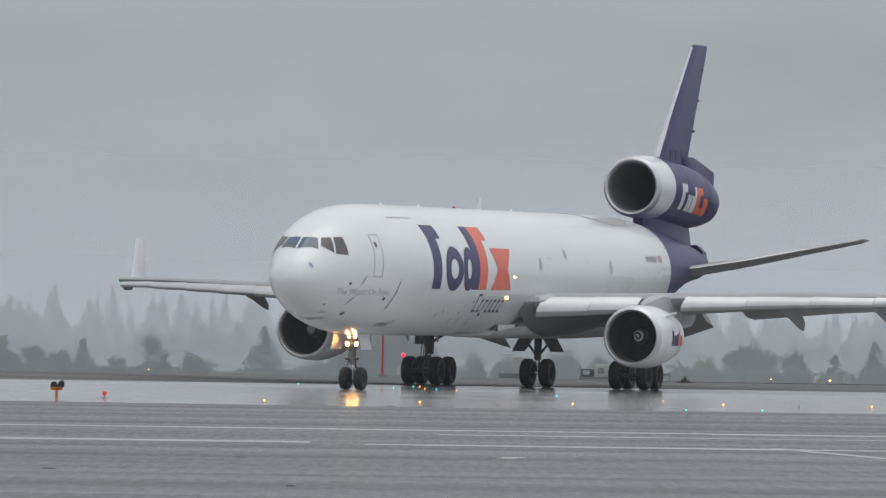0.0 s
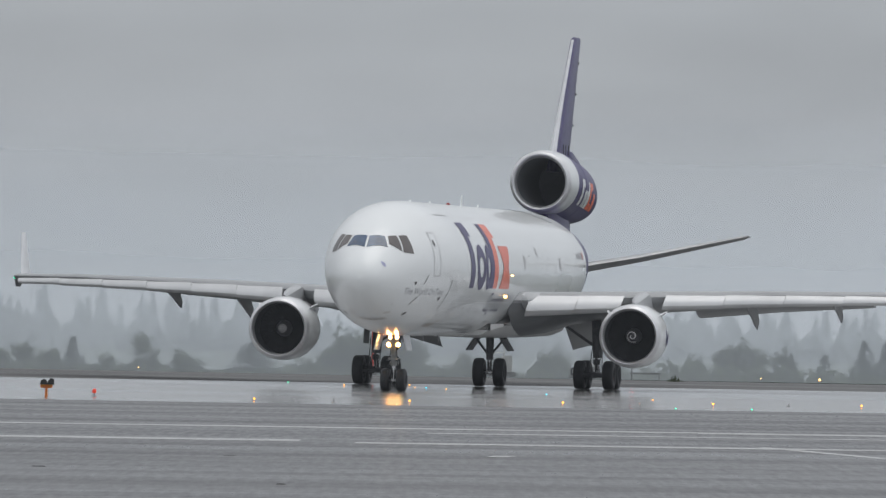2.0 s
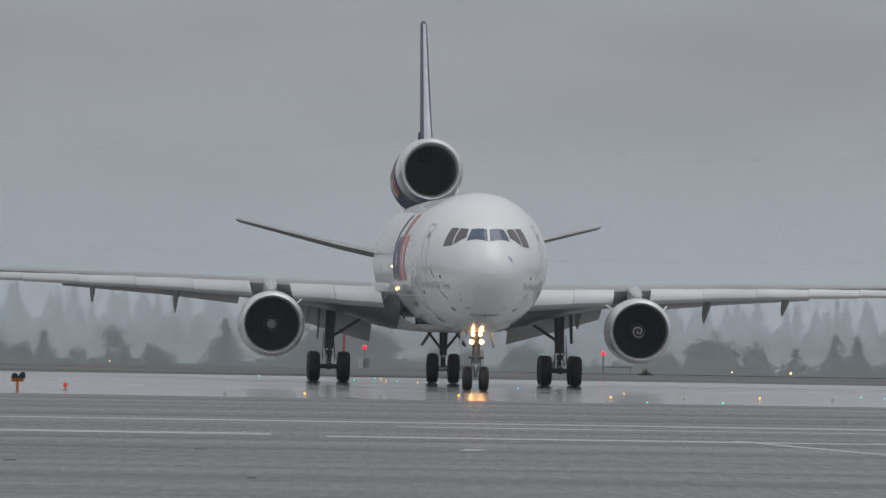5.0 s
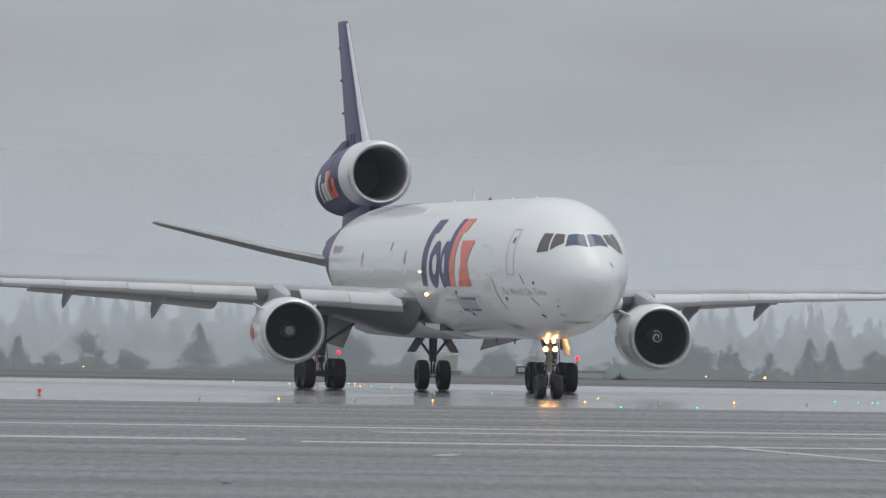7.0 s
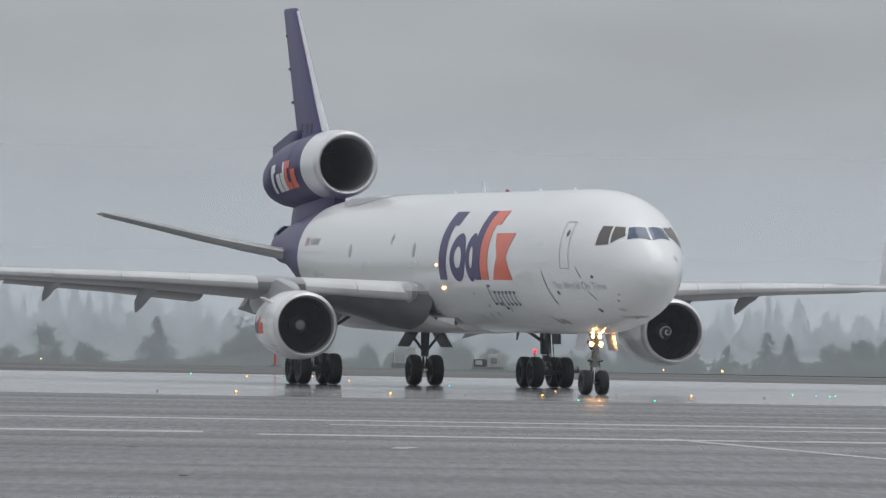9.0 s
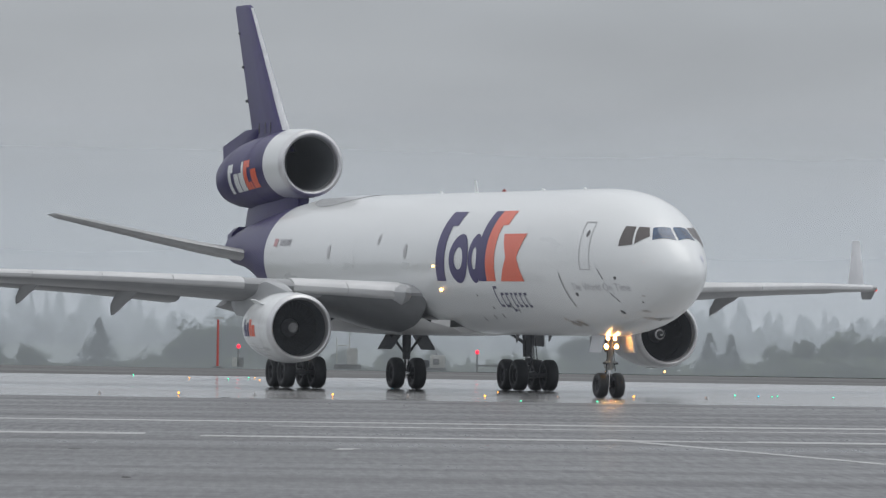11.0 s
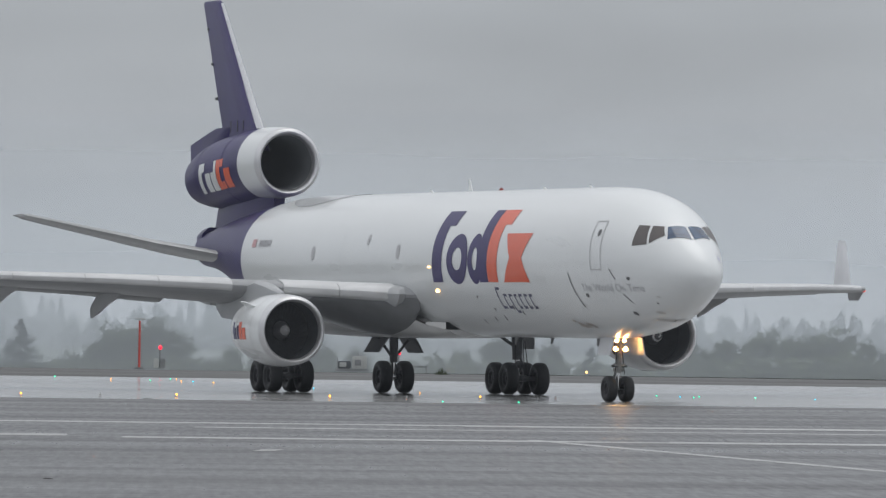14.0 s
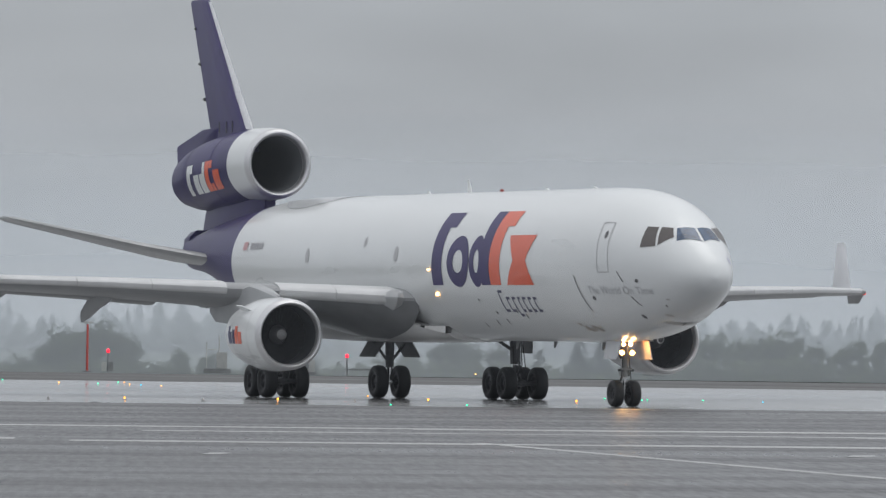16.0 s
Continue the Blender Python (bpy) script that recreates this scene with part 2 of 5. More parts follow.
def build_fuselage():
    st = [-NOSE + d for d in (0, .03, .1, .2, .3, .5, .7, 1, 1.3, 1.7, 2.1, 2.5, 2.9, 3.4, 3.9, 4.5, 5.2, 6.2, 7.2, 8.4, 9.7)] + [3 + 2 * k for k in range(16)]
    body = part("fuselage", loft([ring_at(s) for s in st + [36.2, 37.9]]), M_WHITE, plane, "glossy white painted fuselage, dirty underneath")
    tail = [37.9, 38.6, 39.6, 40.8, 42, 43.4, 45, 46.5, 48, 49.3]
    part("tail_cone", loft([ring_at(s, grow=0.004) for s in tail]), M_PURPLE, plane, "purple painted rear fuselage")
    # belly fairing round the wing's root
    rings = []
    for s, w, top, bot in ((14.2, 1.9, 2.75, 2.50), (15.5, 2.3, 2.95, 2.44), (17.5, 2.75, 3.4, 2.40), (20.5, 3.1, 3.8, 2.38), (26, 3.3, 3.8, 2.38), (29, 3.1, 3.6, 2.42), (31.5, 2.7, 3.2, 2.5)):
        rings.append([(-s, y * w, z) for y, z in ((-1, top), (-1.0, 3.05), (-.93, 2.72), (-.75, (bot + 2.55) / 2), (-.4, bot), (0, bot - .02), (.4, bot), (.75, (bot + 2.55) / 2), (.93, 2.72), (1.0, 3.05), (1, top), (0, top))])
    part("belly_fairing", loft(rings), M_GRIME, plane, "grey belly fairing under the wing root")
    return body


fuselage = build_fuselage()


# -- decals and cockpit panes that follow the skin --
def patch(bm, quad, nx=6, ny=6, lift=0.012, side=-1):
    """A four-cornered patch on the skin; corners (s, z) in order round it."""
    a, b, c, d = [Vector((p[0], p[1])) for p in quad]
    g = [[bm.verts.new(skin(*(a.lerp(b, i / nx).lerp(d.lerp(c, i / nx), j / ny)), side, lift)) for i in range(nx + 1)] for j in range(ny + 1)]
    for j in range(ny):
        for i in range(nx):
            bm.faces.new((g[j][i], g[j][i + 1], g[j + 1][i + 1], g[j + 1][i]))
    return bm


def loop_band(bm, cx, cz, rx, rz, tx, tz, side, a0=0.0, a1=360.0, n=30, lift=0.012):
    """An elliptical band on the skin, outer half-axes rx, rz and thicknesses tx, tz."""
    rows = []
    for k in range(n + 1):
        a = radians(a0 + (a1 - a0) * k / n)
        rows.append([bm.verts.new(skin(cx + (rx - tx * f) * math.cos(a), cz + (rz - tz * f) * math.sin(a), side, lift)) for f in (0, .34, .67, 1)])
    for p, q in zip(rows, rows[1:]):
        for i in range(3):
            bm.faces.new((p[i], p[i + 1], q[i + 1], q[i]))
    return bm


def livery(side):
    """The company mark as plain bars and bands, purple ahead and orange behind as read from the port or starboard side."""
    L, H = 2.2, 13.0
    X = (lambda u: H - u) if side < 0 else (lambda u: L + u)  # u runs in reading direction
    z0, zx, z1 = 4.68, 6.62, 7.58
    bm = bmesh.new()
    q = lambda u0, u1, za, zb, nx=4, ny=8, lf=0.012: patch(bm, [(X(u0), za), (X(u1), za), (X(u1), zb), (X(u0), zb)], nx, ny, lf, side)
    q(0.0, 1.1, z0, z1, 4, 12)
    q(1.1, 1.75, 6.98, z1, 3, 4)
    part("logo_bar", bm, M_PURPLE, fuselage, "purple painted upright bar")
    part("logo_ring", loop_band(bmesh.new(), X(2.85), 5.62, 1.18, 1.02, 0.64, 0.56, side), M_PURPLE, fuselage, "purple painted ring")
    part("logo_ring", loop_band(bmesh.new(), X(4.85), 5.62, .78, 1.02, 0.50, 0.56, side), M_PURPLE, fuselage, "purple painted ring")
    bm = bmesh.new()
    q(5.3, 6.25, z0, z1, 4, 12, 0.015)
    part("logo_bar", bm, M_PURPLE, fuselage, "purple painted upright bar")
    bm = bmesh.new()
    q(6.25, 7.35, z0, z1, 4, 12)
    q(7.35, 8.0, 6.98, z1, 3, 4)
    part("logo_bar", bm, M_ORANGE, fuselage, "orange painted upright bar")
    bm = bmesh.new()
    for za, zb, ua, ub in ((zx, 5.65, 8.0, 8.75), (5.65, z0, 8.75, 8.0)):
        patch(bm, [(X(ua), za), (X(18.8 - ua), za), (X(18.8 - ub), zb), (X(ub), zb)], 6, 6, 0.014, side)
    part("logo_block", bm, M_ORANGE, fuselage, "orange painted waisted block")
    # small word below, as bars
    bm = bmesh.new()
    widths = [0.5, .42, .42, .34, .42, .4, .4]
    u = 6.72
    for k, w in enumerate(widths):
        top = 4.48 if k == 0 else 4.22
        bot = 3.62 if k != 2 else 3.45
        patch(bm, [(X(u), bot), (X(u + .1), bot), (X(u + .1), top), (X(u), top)], 1, 6, 0.012, side)
        patch(bm, [(X(u + .1), top - .1), (X(u + w - .06), top - .1), (X(u + w - .06), top), (X(u + .1), top)], 2, 1, 0.012, side)
        patch(bm, [(X(u + .1), bot + .02), (X(u + w - .06), bot + .02), (X(u + w - .06), bot + .12), (X(u + .1), bot + .12)], 2, 1, 0.012, side)
        u += w + .16
    part("logo_word", bm, M_SMALL, fuselage, "slate painted small word drawn as bars")
    # registration bars and small flag by the tail
    bm = bmesh.new()
    for k in range(6):
        u = 33.3 + k * .32
        patch(bm, [(u, 6.22), (u + .2, 6.22), (u + .2, 6.52), (u, 6.52)], 1, 2, 0.012, side)
    part("registration_bars", bm, M_PALEL, fuselage, "grey bars of the registration")
    bm = bmesh.new()
    patch(bm, [(35.5, 6.2), (36.1, 6.2), (36.1, 6.55), (35.5, 6.55)], 2, 2, 0.012, side)
    part("flag_patch", bm, mat("faded_red_paint", (0.60, 0.33, 0.34), 0.4), fuselage, "small faded red flag")


def words(text, s0, s1, z, size, side, material):
    """Words painted on the skin, from station s0 to s1."""
    cu = bpy.data.curves.new("words", "FONT")
    cu.body, cu.size = text, 1.0
    tmp = bpy.data.objects.new("words", cu)
    scene.collection.objects.link(tmp)
    me = bpy.data.meshes.new_from_object(tmp.evaluated_get(bpy.context.evaluated_depsgraph_get()))
    bpy.data.objects.remove(tmp)
    bm = bmesh.new()
    bm.from_mesh(me)
    bpy.data.meshes.remove(me)
    xs = [v.co.x for v in bm.verts]
    lo, hi = min(xs), max(xs)
    for v in bm.verts:
        f = (v.co.x - lo) / (hi - lo)
        s = s0 + (s1 - s0) * (f if side < 0 else 1 - f)
        v.co = skin(s, z + v.co.y * size, side, 0.014)
    seen = set()
    for v in list(bm.verts):
        if v in seen:
            continue
        island, todo = [], [v]
        seen.add(v)
        while todo:
            c = todo.pop()
            island.append(c)
            for e in c.link_edges:
                o = e.other_vert(c)
                if o not in seen:
                    seen.add(o)
                    todo.append(o)
        one = bmesh.new()
        at = {c: one.verts.new(c.co) for c in island}
        for f in {f for c in island for f in c.link_faces}:
            one.faces.new([at[c] for c in f.verts])
        part("letter", one, material, fuselage, "thin grey painted letter of the slogan")
    bm.free()


def outline(bm, corners, width, side, lift=0.012, n=8):
    """A thin painted frame along corners (s, z) on the skin."""
    m = len(corners)
    cx = sum(c[0] for c in corners) / m
    cz = sum(c[1] for c in corners) / m
    for i in range(m):
        (a, b), (c, d) = corners[i], corners[(i + 1) % m]
        ins = lambda p, q: (p - (p - cx) / max(.01, abs(p - cx)) * width, q - (q - cz) / max(.01, abs(q - cz)) * width)
        patch(bm, [(a, b), (c, d), ins(c, d), ins(a, b)], n, 1, lift, side)
    return bm


def cockpit():
    panes = [("cockpit_pane", M_GLASSC, [(-5.55, 6.90), (-6.02, 6.88), (-6.42, 6.16), (-5.72, 6.10)]),
             ("cockpit_pane", M_GLASSC, [(-6.12, 6.88), (-6.50, 6.85), (-6.88, 6.50), (-6.50, 6.19)])]
    for side in (1, -1):
        for nm, m, quad in panes:
            part(nm, patch(bmesh.new(), quad, 5, 5, 0.014, side), m, fuselage, "brown-tinted side cockpit window")
    # two windscreens: corners (s, y) ride on the top of the nose
    for side in (1, -1):
        bm = bmesh.new()
        top, low = [(-6.60, .68), (-6.83, .05)], [(-7.08, .90), (-7.55, .05)]
        nx = ny = 6
        g = []
        for j in range(ny + 1):
            row = []
            for i in range(nx + 1):
                f, k = i / nx, j / ny
                s = (top[0][0] * (1 - f) + top[1][0] * f) * (1 - k) + (low[0][0] * (1 - f) + low[1][0] * f) * k
                y = (top[0][1] * (1 - f) + top[1][1] * f) * (1 - k) + (low[0][1] * (1 - f) + low[1][1] * f) * k
                w, zt, zb = section(s)
                c, h = (zt + zb) / 2, (zt - zb) / 2
                row.append(bm.verts.new((-s + .012, side * y, c + h * math.sqrt(max(0, 1 - (y / w) ** 2)) + .012)))
            g.append(row)
        for j in range(ny):
            for i in range(nx):
                bm.faces.new((g[j][i], g[j][i + 1], g[j + 1][i + 1], g[j + 1][i]))
        part("windscreen", bm, M_GLASSB, fuselage, "blue-tinted front cockpit windscreen")
        part("wiper", tube((7.30, side * .10, 6.50), (7.05, side * .55, 6.60), .015), M_LINE, fuselage)


def fuselage_details():
    for side in (1, -1):
        livery(side)
        words("The World On Time", -2.50, -6.40, 4.34, 0.42, side, M_PALEL)
        door = part("crew_door", outline(bmesh.new(), [(-3.08, 7.08), (-3.80, 7.08), (-4.10, 5.15), (-3.36, 5.15)], .04, side), M_SEAM, fuselage, "closed crew door outlined in grey")
        part("door_window", loop_band(bmesh.new(), -3.6, 6.6, .10, .14, .09, .13, side), M_LINE, fuselage)
        part("cargo_door_seam", patch(bmesh.new(), [(-1.60, 5.05), (-1.66, 5.05), (-2.12, 3.7), (-2.06, 3.7)], 1, 8, .012, side), M_LINE, fuselage)
        for s, z in ((17.1, 5.94), (27.5, 5.92)):
            part("cabin_window", loop_band(bmesh.new(), s, z, .22, .32, .2, .3, side, n=16), M_SEAM, fuselage, "small oval plugged window")
        part("cabin_window", loop_band(bmesh.new(), 20.9, 6.45, .16, .24, .14, .22, side, n=16), M_SEAM, fuselage, "small oval plugged window")
        for s, z, r in ((-5.65, 4.84, .07), (-2.72, 4.18, .08), (-5.0, 3.5, .08), (-6.6, 3.9, .035), (3.3, 3.75, .05), (7.4, 3.6, .06), (8.6, 4.1, .05)):
            part("probe", loop_band(bmesh.new(), s, z, r * 1.4, r, r * 1.3, r * .9, side, n=12), M_LINE, fuselage)
        for s, za, zb in ((-4.6, 5.2, 4.8), (-5.1, 4.25, 3.9)):
            part("panel_seam", patch(bmesh.new(), [(s, za), (s + .06, za), (s - .24, zb), (s - .30, zb)], 1, 6, .012, side), M_LINE, fuselage)
        # wing-root and fuselage lamps
        for s, z, r, m in ((12.8, 4.33, .075, M_FUSLAMP), (13.3, 5.30, .045, M_LAMPS)):
            c = skin(s, z, side, 0.03)
            part("landing_lamp", shifted(spun([(.08, 0), (.06, r * .7), (0, r), (-.06, r), (-.06, 0)], 16), c), m, fuselage, "glowing warm landing lamp")
    # long seam of the main-deck cargo door, port side
    part("cargo_door_seam", outline(bmesh.new(), [(-.8, 7.9), (2.0, 7.9), (2.0, 7.86), (-.8, 7.86)], .03, 1), M_SEAM, fuselage)
    # brown oil stain ahead of the nose gear, belly drains and aerials
    for side in (1, -1):
        rnd = random.Random(31)
        bm = bmesh.new()
        for k in range(16):
            u, z = rnd.gauss(-.75, .38), 2.92 + abs(rnd.gauss(0, .09))
            patch(bm, [(u - rnd.uniform(.08, .3), z), (u + rnd.uniform(.05, .2), z - .02), (u + rnd.uniform(.05, .25), z + rnd.uniform(.04, .12)), (u - rnd.uniform(0, .15), z + rnd.uniform(.02, .1))], 3, 2, .013 + .001 * k, side)
        part("oil_stain", bm, M_STAIN, fuselage, "brown oily streaks by the nose gear bay")
        for k, (s, z) in enumerate(((4.4, 3.55), (5.1, 3.75), (6.9, 3.35), (8.1, 3.3), (9.6, 3.2))):
            part("drain_mark", patch(bmesh.new(), [(s, z), (s + .08, z + .03), (s + .20, z - .15), (s + .12, z - .18)], 2, 3, .013, side), M_LINE, fuselage)
        for s, z in ((2.4, 7.3), (24.0, 7.0)):
            part("panel_seam", patch(bmesh.new(), [(s, 4.4), (s + .03, 4.4), (s + .03, z), (s, z)], 1, 10, .010, side), M_FAINT, fuselage)
        part("panel_seam", patch(bmesh.new(), [(-1.0, 4.02), (34.0, 4.02), (34.0, 4.05), (-1.0, 4.05)], 60, 1, .010, side), M_FAINT, fuselage)
    for side in (1, -1):
        for s, z, a in ((-6.9, 4.15, .10), (-7.3, 4.45, .07), (-6.2, 3.55, .16), (-5.7, 3.25, .2)):
            part("smudge", loop_band(bmesh.new(), s, z, a, a * .35, a * .8, a * .25, side, n=14, lift=.012), M_SMUDGE, fuselage)
    for s, h in ((2.0, .28), (7.0, .22), (11.0, .3)):
        part("belly_aerial", loft([[(-s - .18, -.02, 2.52), (-s + .18, -.02, 2.52), (-s + .18, .02, 2.52), (-s - .18, .02, 2.52)],
                                   [(-s - .24, -.01, 2.46 - h), (-s - .08, -.01, 2.46 - h), (-s - .08, .01, 2.46 - h), (-s - .24, .01, 2.46 - h)]]), M_LINE, fuselage)
    # blade aerials and a beacon on the crown
    for s, h in ((16.5, .55), (8.0, .12), (21, .15), (3.0, .12)):
        part("blade_aerial", loft([[(-s - .2, -.02, 8.42), (-s + .2, -.02, 8.42), (-s + .2, .02, 8.42), (-s - .2, .02, 8.42)],
                                   [(-s - .28, -.012, 8.46 + h), (-s - .1, -.012, 8.46 + h), (-s - .1, .012, 8.46 + h), (-s - .28, .012, 8.46 + h)]]), M_WHITE, fuselage)
    # smooth ellipse, greyer than the fuselage, laid just above the crown
    bm = bmesh.new()
    rows = []
    for k in range(49):
        a = 2 * math.pi * k / 48
        row = []
        for f in (0.0, .2, .4, .6, .8, 1.0):
            s, y = CROWN[0] + CROWN[1] * f * math.cos(a), CROWN[2] * f * math.sin(a)
            w, zt, zb = section(s)
            row.append((-s, y, (zt + zb) / 2 + (zt - zb) / 2 * math.sqrt(1 - (y / w) ** 2) + .015))
        rows.append(row)
    loft(rows, closed=False, bm=bm)
    bmesh.ops.remove_doubles(bm, verts=bm.verts, dist=1e-4)
    part("crown_ellipse", bm, M_CROWN, fuselage, "grey ellipse on the crown ahead of the tail engine")
    part("beacon", shifted(spun([(0, .1), (.08, .09), (.14, .05), (.15, 0)], 12, "z"), (-13, 0, 8.45)), mat("dark_red_beacon", (.25, .03, .03), .3), fuselage, "dark red anti-collision beacon")
    part("radome_badge", loop_band(bmesh.new(), -7.95, 5.62, .09, .12, .08, .11, 1, n=16), mat("faded_blue_badge", (.42, .44, .62), .4), fuselage, "small blue badge on the nose")


CROWN = (32.3, 3.7, 1.7)
cockpit()
fuselage_details()


# -- wings --
#           y,    LE s, LE z, TE s, TE z, thickness
WING = [(2.3, 15.3, 4.15, 27.6, 3.55, 1.42), (3.4, 16.2, 4.18, 27.9, 3.62, 1.34), (8.2, 19.8, 4.43, 28.7, 3.97, .98), (13.2, 23.4, 4.63, 30.4, 4.36, .72), (21.0, 29.0, 4.81, 33.6, 4.72, .45), (24.95, 32.3, 4.82, 35.6, 4.82, .30)]
FOIL = [(1, 0.0), (.85, .08), (.65, .19), (.45, .31), (.28, .37), (.14, .35), (.06, .27), (.015, .145), (0, 0), (.015, -.22), (.06, -.42), (.14, -.54), (.28, -.61), (.45, -.55), (.65, -.36), (.85, -.12)]


def wing_at(y):
    for a, b in zip(WING, WING[1:]):
        if a[0] <= y <= b[0]:
            f = (y - a[0]) / (b[0] - a[0])
            return [p + (q - p) * f for p, q in zip(a, b)][1:]
    return WING[-1][1:]


def foil_ring(y, side, cut=1.0):
    ls, lz, ts, tz, th = wing_at(y)
    return [(-(ls + (ts - ls) * min(x, cut)), side * y, lz + (tz - lz) * min(x, cut) + t * th) for x, t in FOIL]


def slat_ring(y, side):
    """Section of a stowed leading-edge slat: a shell over the wing's nose."""
    ls, lz, ts, tz, th = wing_at(y)
    back = .085 * (ts - ls)
    outer = [(back, .315), (back * .65, .275), (back * .35, .22), (back * .12, .13), (0, 0.02), (back * .03, -.12), (back * .10, -.17), (back * .2, -.22)]
    ring = [(-(ls - .03 + a), side * y, lz + t * th + (.022 if t > 0 else -.022)) for a, t in outer]
    return ring + [(-(ls + .05 + a * .9), side * y, lz + t * th * .82 - .01) for a, t in reversed(outer)]


SLATS, FLAPS = [], []


def span_axis(p, q):
    """The line through two points of a wing, pointing to port."""
    d = (Vector(q) - Vector(p)).normalized()
    return d if d.y > 0 else -d


def flap_ring(y, side, chord, drop):
    ls, lz, ts, tz, th = wing_at(y)
    return [(-(ts - .55 + x * chord), side * y, tz - .05 - x * drop + t * .32) for x, t in FOIL]


def build_wing(side):
    nm = "wing"
    bm = loft([foil_ring(y, side, .97) for y in (2.3, 3.4, 5.5, 8.2, 10.5, 13.2, 17, 21, 24.95)])
    w = part(nm, bm, M_WINGGREY, plane, "grey swept wing with slats and flaps")
    # root fillet ahead of the wing
    bm = loft([foil_ring(3.05, side), [(p[0] + .35, side * 3.35, (p[2] - 4.05) * 1.02 + 4.05) for p in foil_ring(3.35, side)], foil_ring(3.75, side)])
    part("root_fillet", bm, M_BELLY, w)
    # deep underside where the wing meets the belly, shade painted in as dark grey
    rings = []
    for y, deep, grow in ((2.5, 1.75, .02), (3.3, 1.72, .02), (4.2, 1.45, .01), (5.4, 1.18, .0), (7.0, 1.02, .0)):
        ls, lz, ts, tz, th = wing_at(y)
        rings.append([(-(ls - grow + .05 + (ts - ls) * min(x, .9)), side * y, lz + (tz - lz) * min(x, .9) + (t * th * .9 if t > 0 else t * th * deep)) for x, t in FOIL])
    part("root_underside", loft(rings), M_UNDERSHADE, w, "rounded wing root underside, its shade painted in as dark grey")
    rings = []
    for k in range(9):
        a = math.pi * k / 8
        c = 18.0 - 2.0 * math.cos(a)
        q = .05 + .95 * math.sin(a) ** .5
        rings.append([(-c, side * (3.05 + .26 * q * math.cos(2 * math.pi * j / 16)), 4.14 + .44 * q * math.sin(2 * math.pi * j / 16)) for j in range(16)])
    part("root_fairing", loft(rings), M_SLAT, w, "rounded grey fairing at the wing root")
    cuts = [(3.28, 5.31), (5.33, 7.25)] + [(9.05 + 2.6 * k, 9.05 + 2.6 * k + 2.582) for k in range(6)]
    for a, b in cuts:
        ob = part("slat", loft([slat_ring(a, side), slat_ring((a + b) / 2, side), slat_ring(b, side)]), M_SLAT, w, "bare metal leading-edge slat, drawn in as the aircraft taxis")
        le = [Vector((-wing_at(y)[0], side * y, wing_at(y)[1])) for y in (a, b)]
        size = float(np.interp((a + b) / 2, (3, 9, 25), (1.15, 1.0, .62)))
        SLATS.append((ob, (le[0] + le[1]) / 2, span_axis(*le), size))
    for inner, label, ends in ((True, "lowered inboard flap, slowly drawn in", ((3.2, 3.3, 1.75), (5.4, 3.0, 1.3), (7.5, 2.0, .80))),
                               (False, "lowered outboard flap, slowly drawn in", ((9.4, 1.9, .54), (13.2, 1.6, .46), (17.6, 1.25, .36)))):
        ob = part("flap", loft([flap_ring(y, side, c, d) for y, c, d in ends]), M_WINGGREY, w, label)
        hinge = [Vector((-wing_at(y)[2] + .4, side * y, wing_at(y)[3])) for y in (ends[0][0], ends[-1][0])]
        FLAPS.append((ob, (hinge[0] + hinge[1]) / 2, span_axis(*hinge), inner))
    part("aileron", loft([flap_ring(17.7, side, 1.1, .10), flap_ring(23.5, side, .8, .06)]), M_WINGGREY, w)
    for y, ln, dp in ((6.3, 4.0, .75), (12.35, 4.2, .80), (16.2, 3.5, .62)):
        ls, lz, ts, tz, th = wing_at(y)
        rings = []
        for f, wd, up, dn in ((0, .04, .0, .06), (.2, .12, .05, .34), (.45, .15, .05, .55), (.75, .13, -.05, .95), (.95, .10, -.45, 1.15), (1.0, .05, -.75, 1.12)):
            s = ts - .9 - (1 - f) * ln
            z = tz - .18 - dp * .25 * f
            rings.append([(-s, side * y + wd * a, z + b) for a, b in ((-1, up), (1, up), (.85, -dn * dp * .6), (.3, -dn * dp), (-.3, -dn * dp), (-.85, -dn * dp * .6))])
        part("flap_track_fairing", loft(rings), M_WINGGREY, w, "grey canoe-shaped flap track fairing")
    # winglets
    ls, lz, ts, tz, th = wing_at(24.95)
    def fin_ring(s0, s1, y, z, t):
        return [(-(s0 + (s1 - s0) * x), side * y + k * t, z) for x, k in ((0, 0), (.1, .35), (.4, .5), (1, 0), (.4, -.5), (.1, -.35))]
    part("winglet", loft([fin_ring(33.8, 36.0, 24.95, 4.72, .22), fin_ring(34.3, 36.1, 25.07, 5.2, .18), fin_ring(35.5, 36.4, 25.37, 6.9, .10), fin_ring(35.7, 36.4, 25.39, 6.98, .04)]), M_PORT, w, "pale grey upper winglet")
    part("winglet", loft([fin_ring(32.3, 34.4, 24.95, 4.82, .2), fin_ring(33.5, 34.6, 25.15, 4.28, .08)]), M_WINGGREY, w, "dark grey lower winglet")
    part("navigation_lamp", shifted(spun([(.1, 0), (.06, .06), (-.1, .07), (-.1, 0)], 10), (-32.6, side * 25.0, 4.72)), mat("red_nav_lamp" if side > 0 else "green_nav_lamp", (1, .08, .05) if side > 0 else (.1, .9, .5), .3, glow=.4), w)


for sd in (1, -1):
    build_wing(sd)


# -- engines --
FANS = []


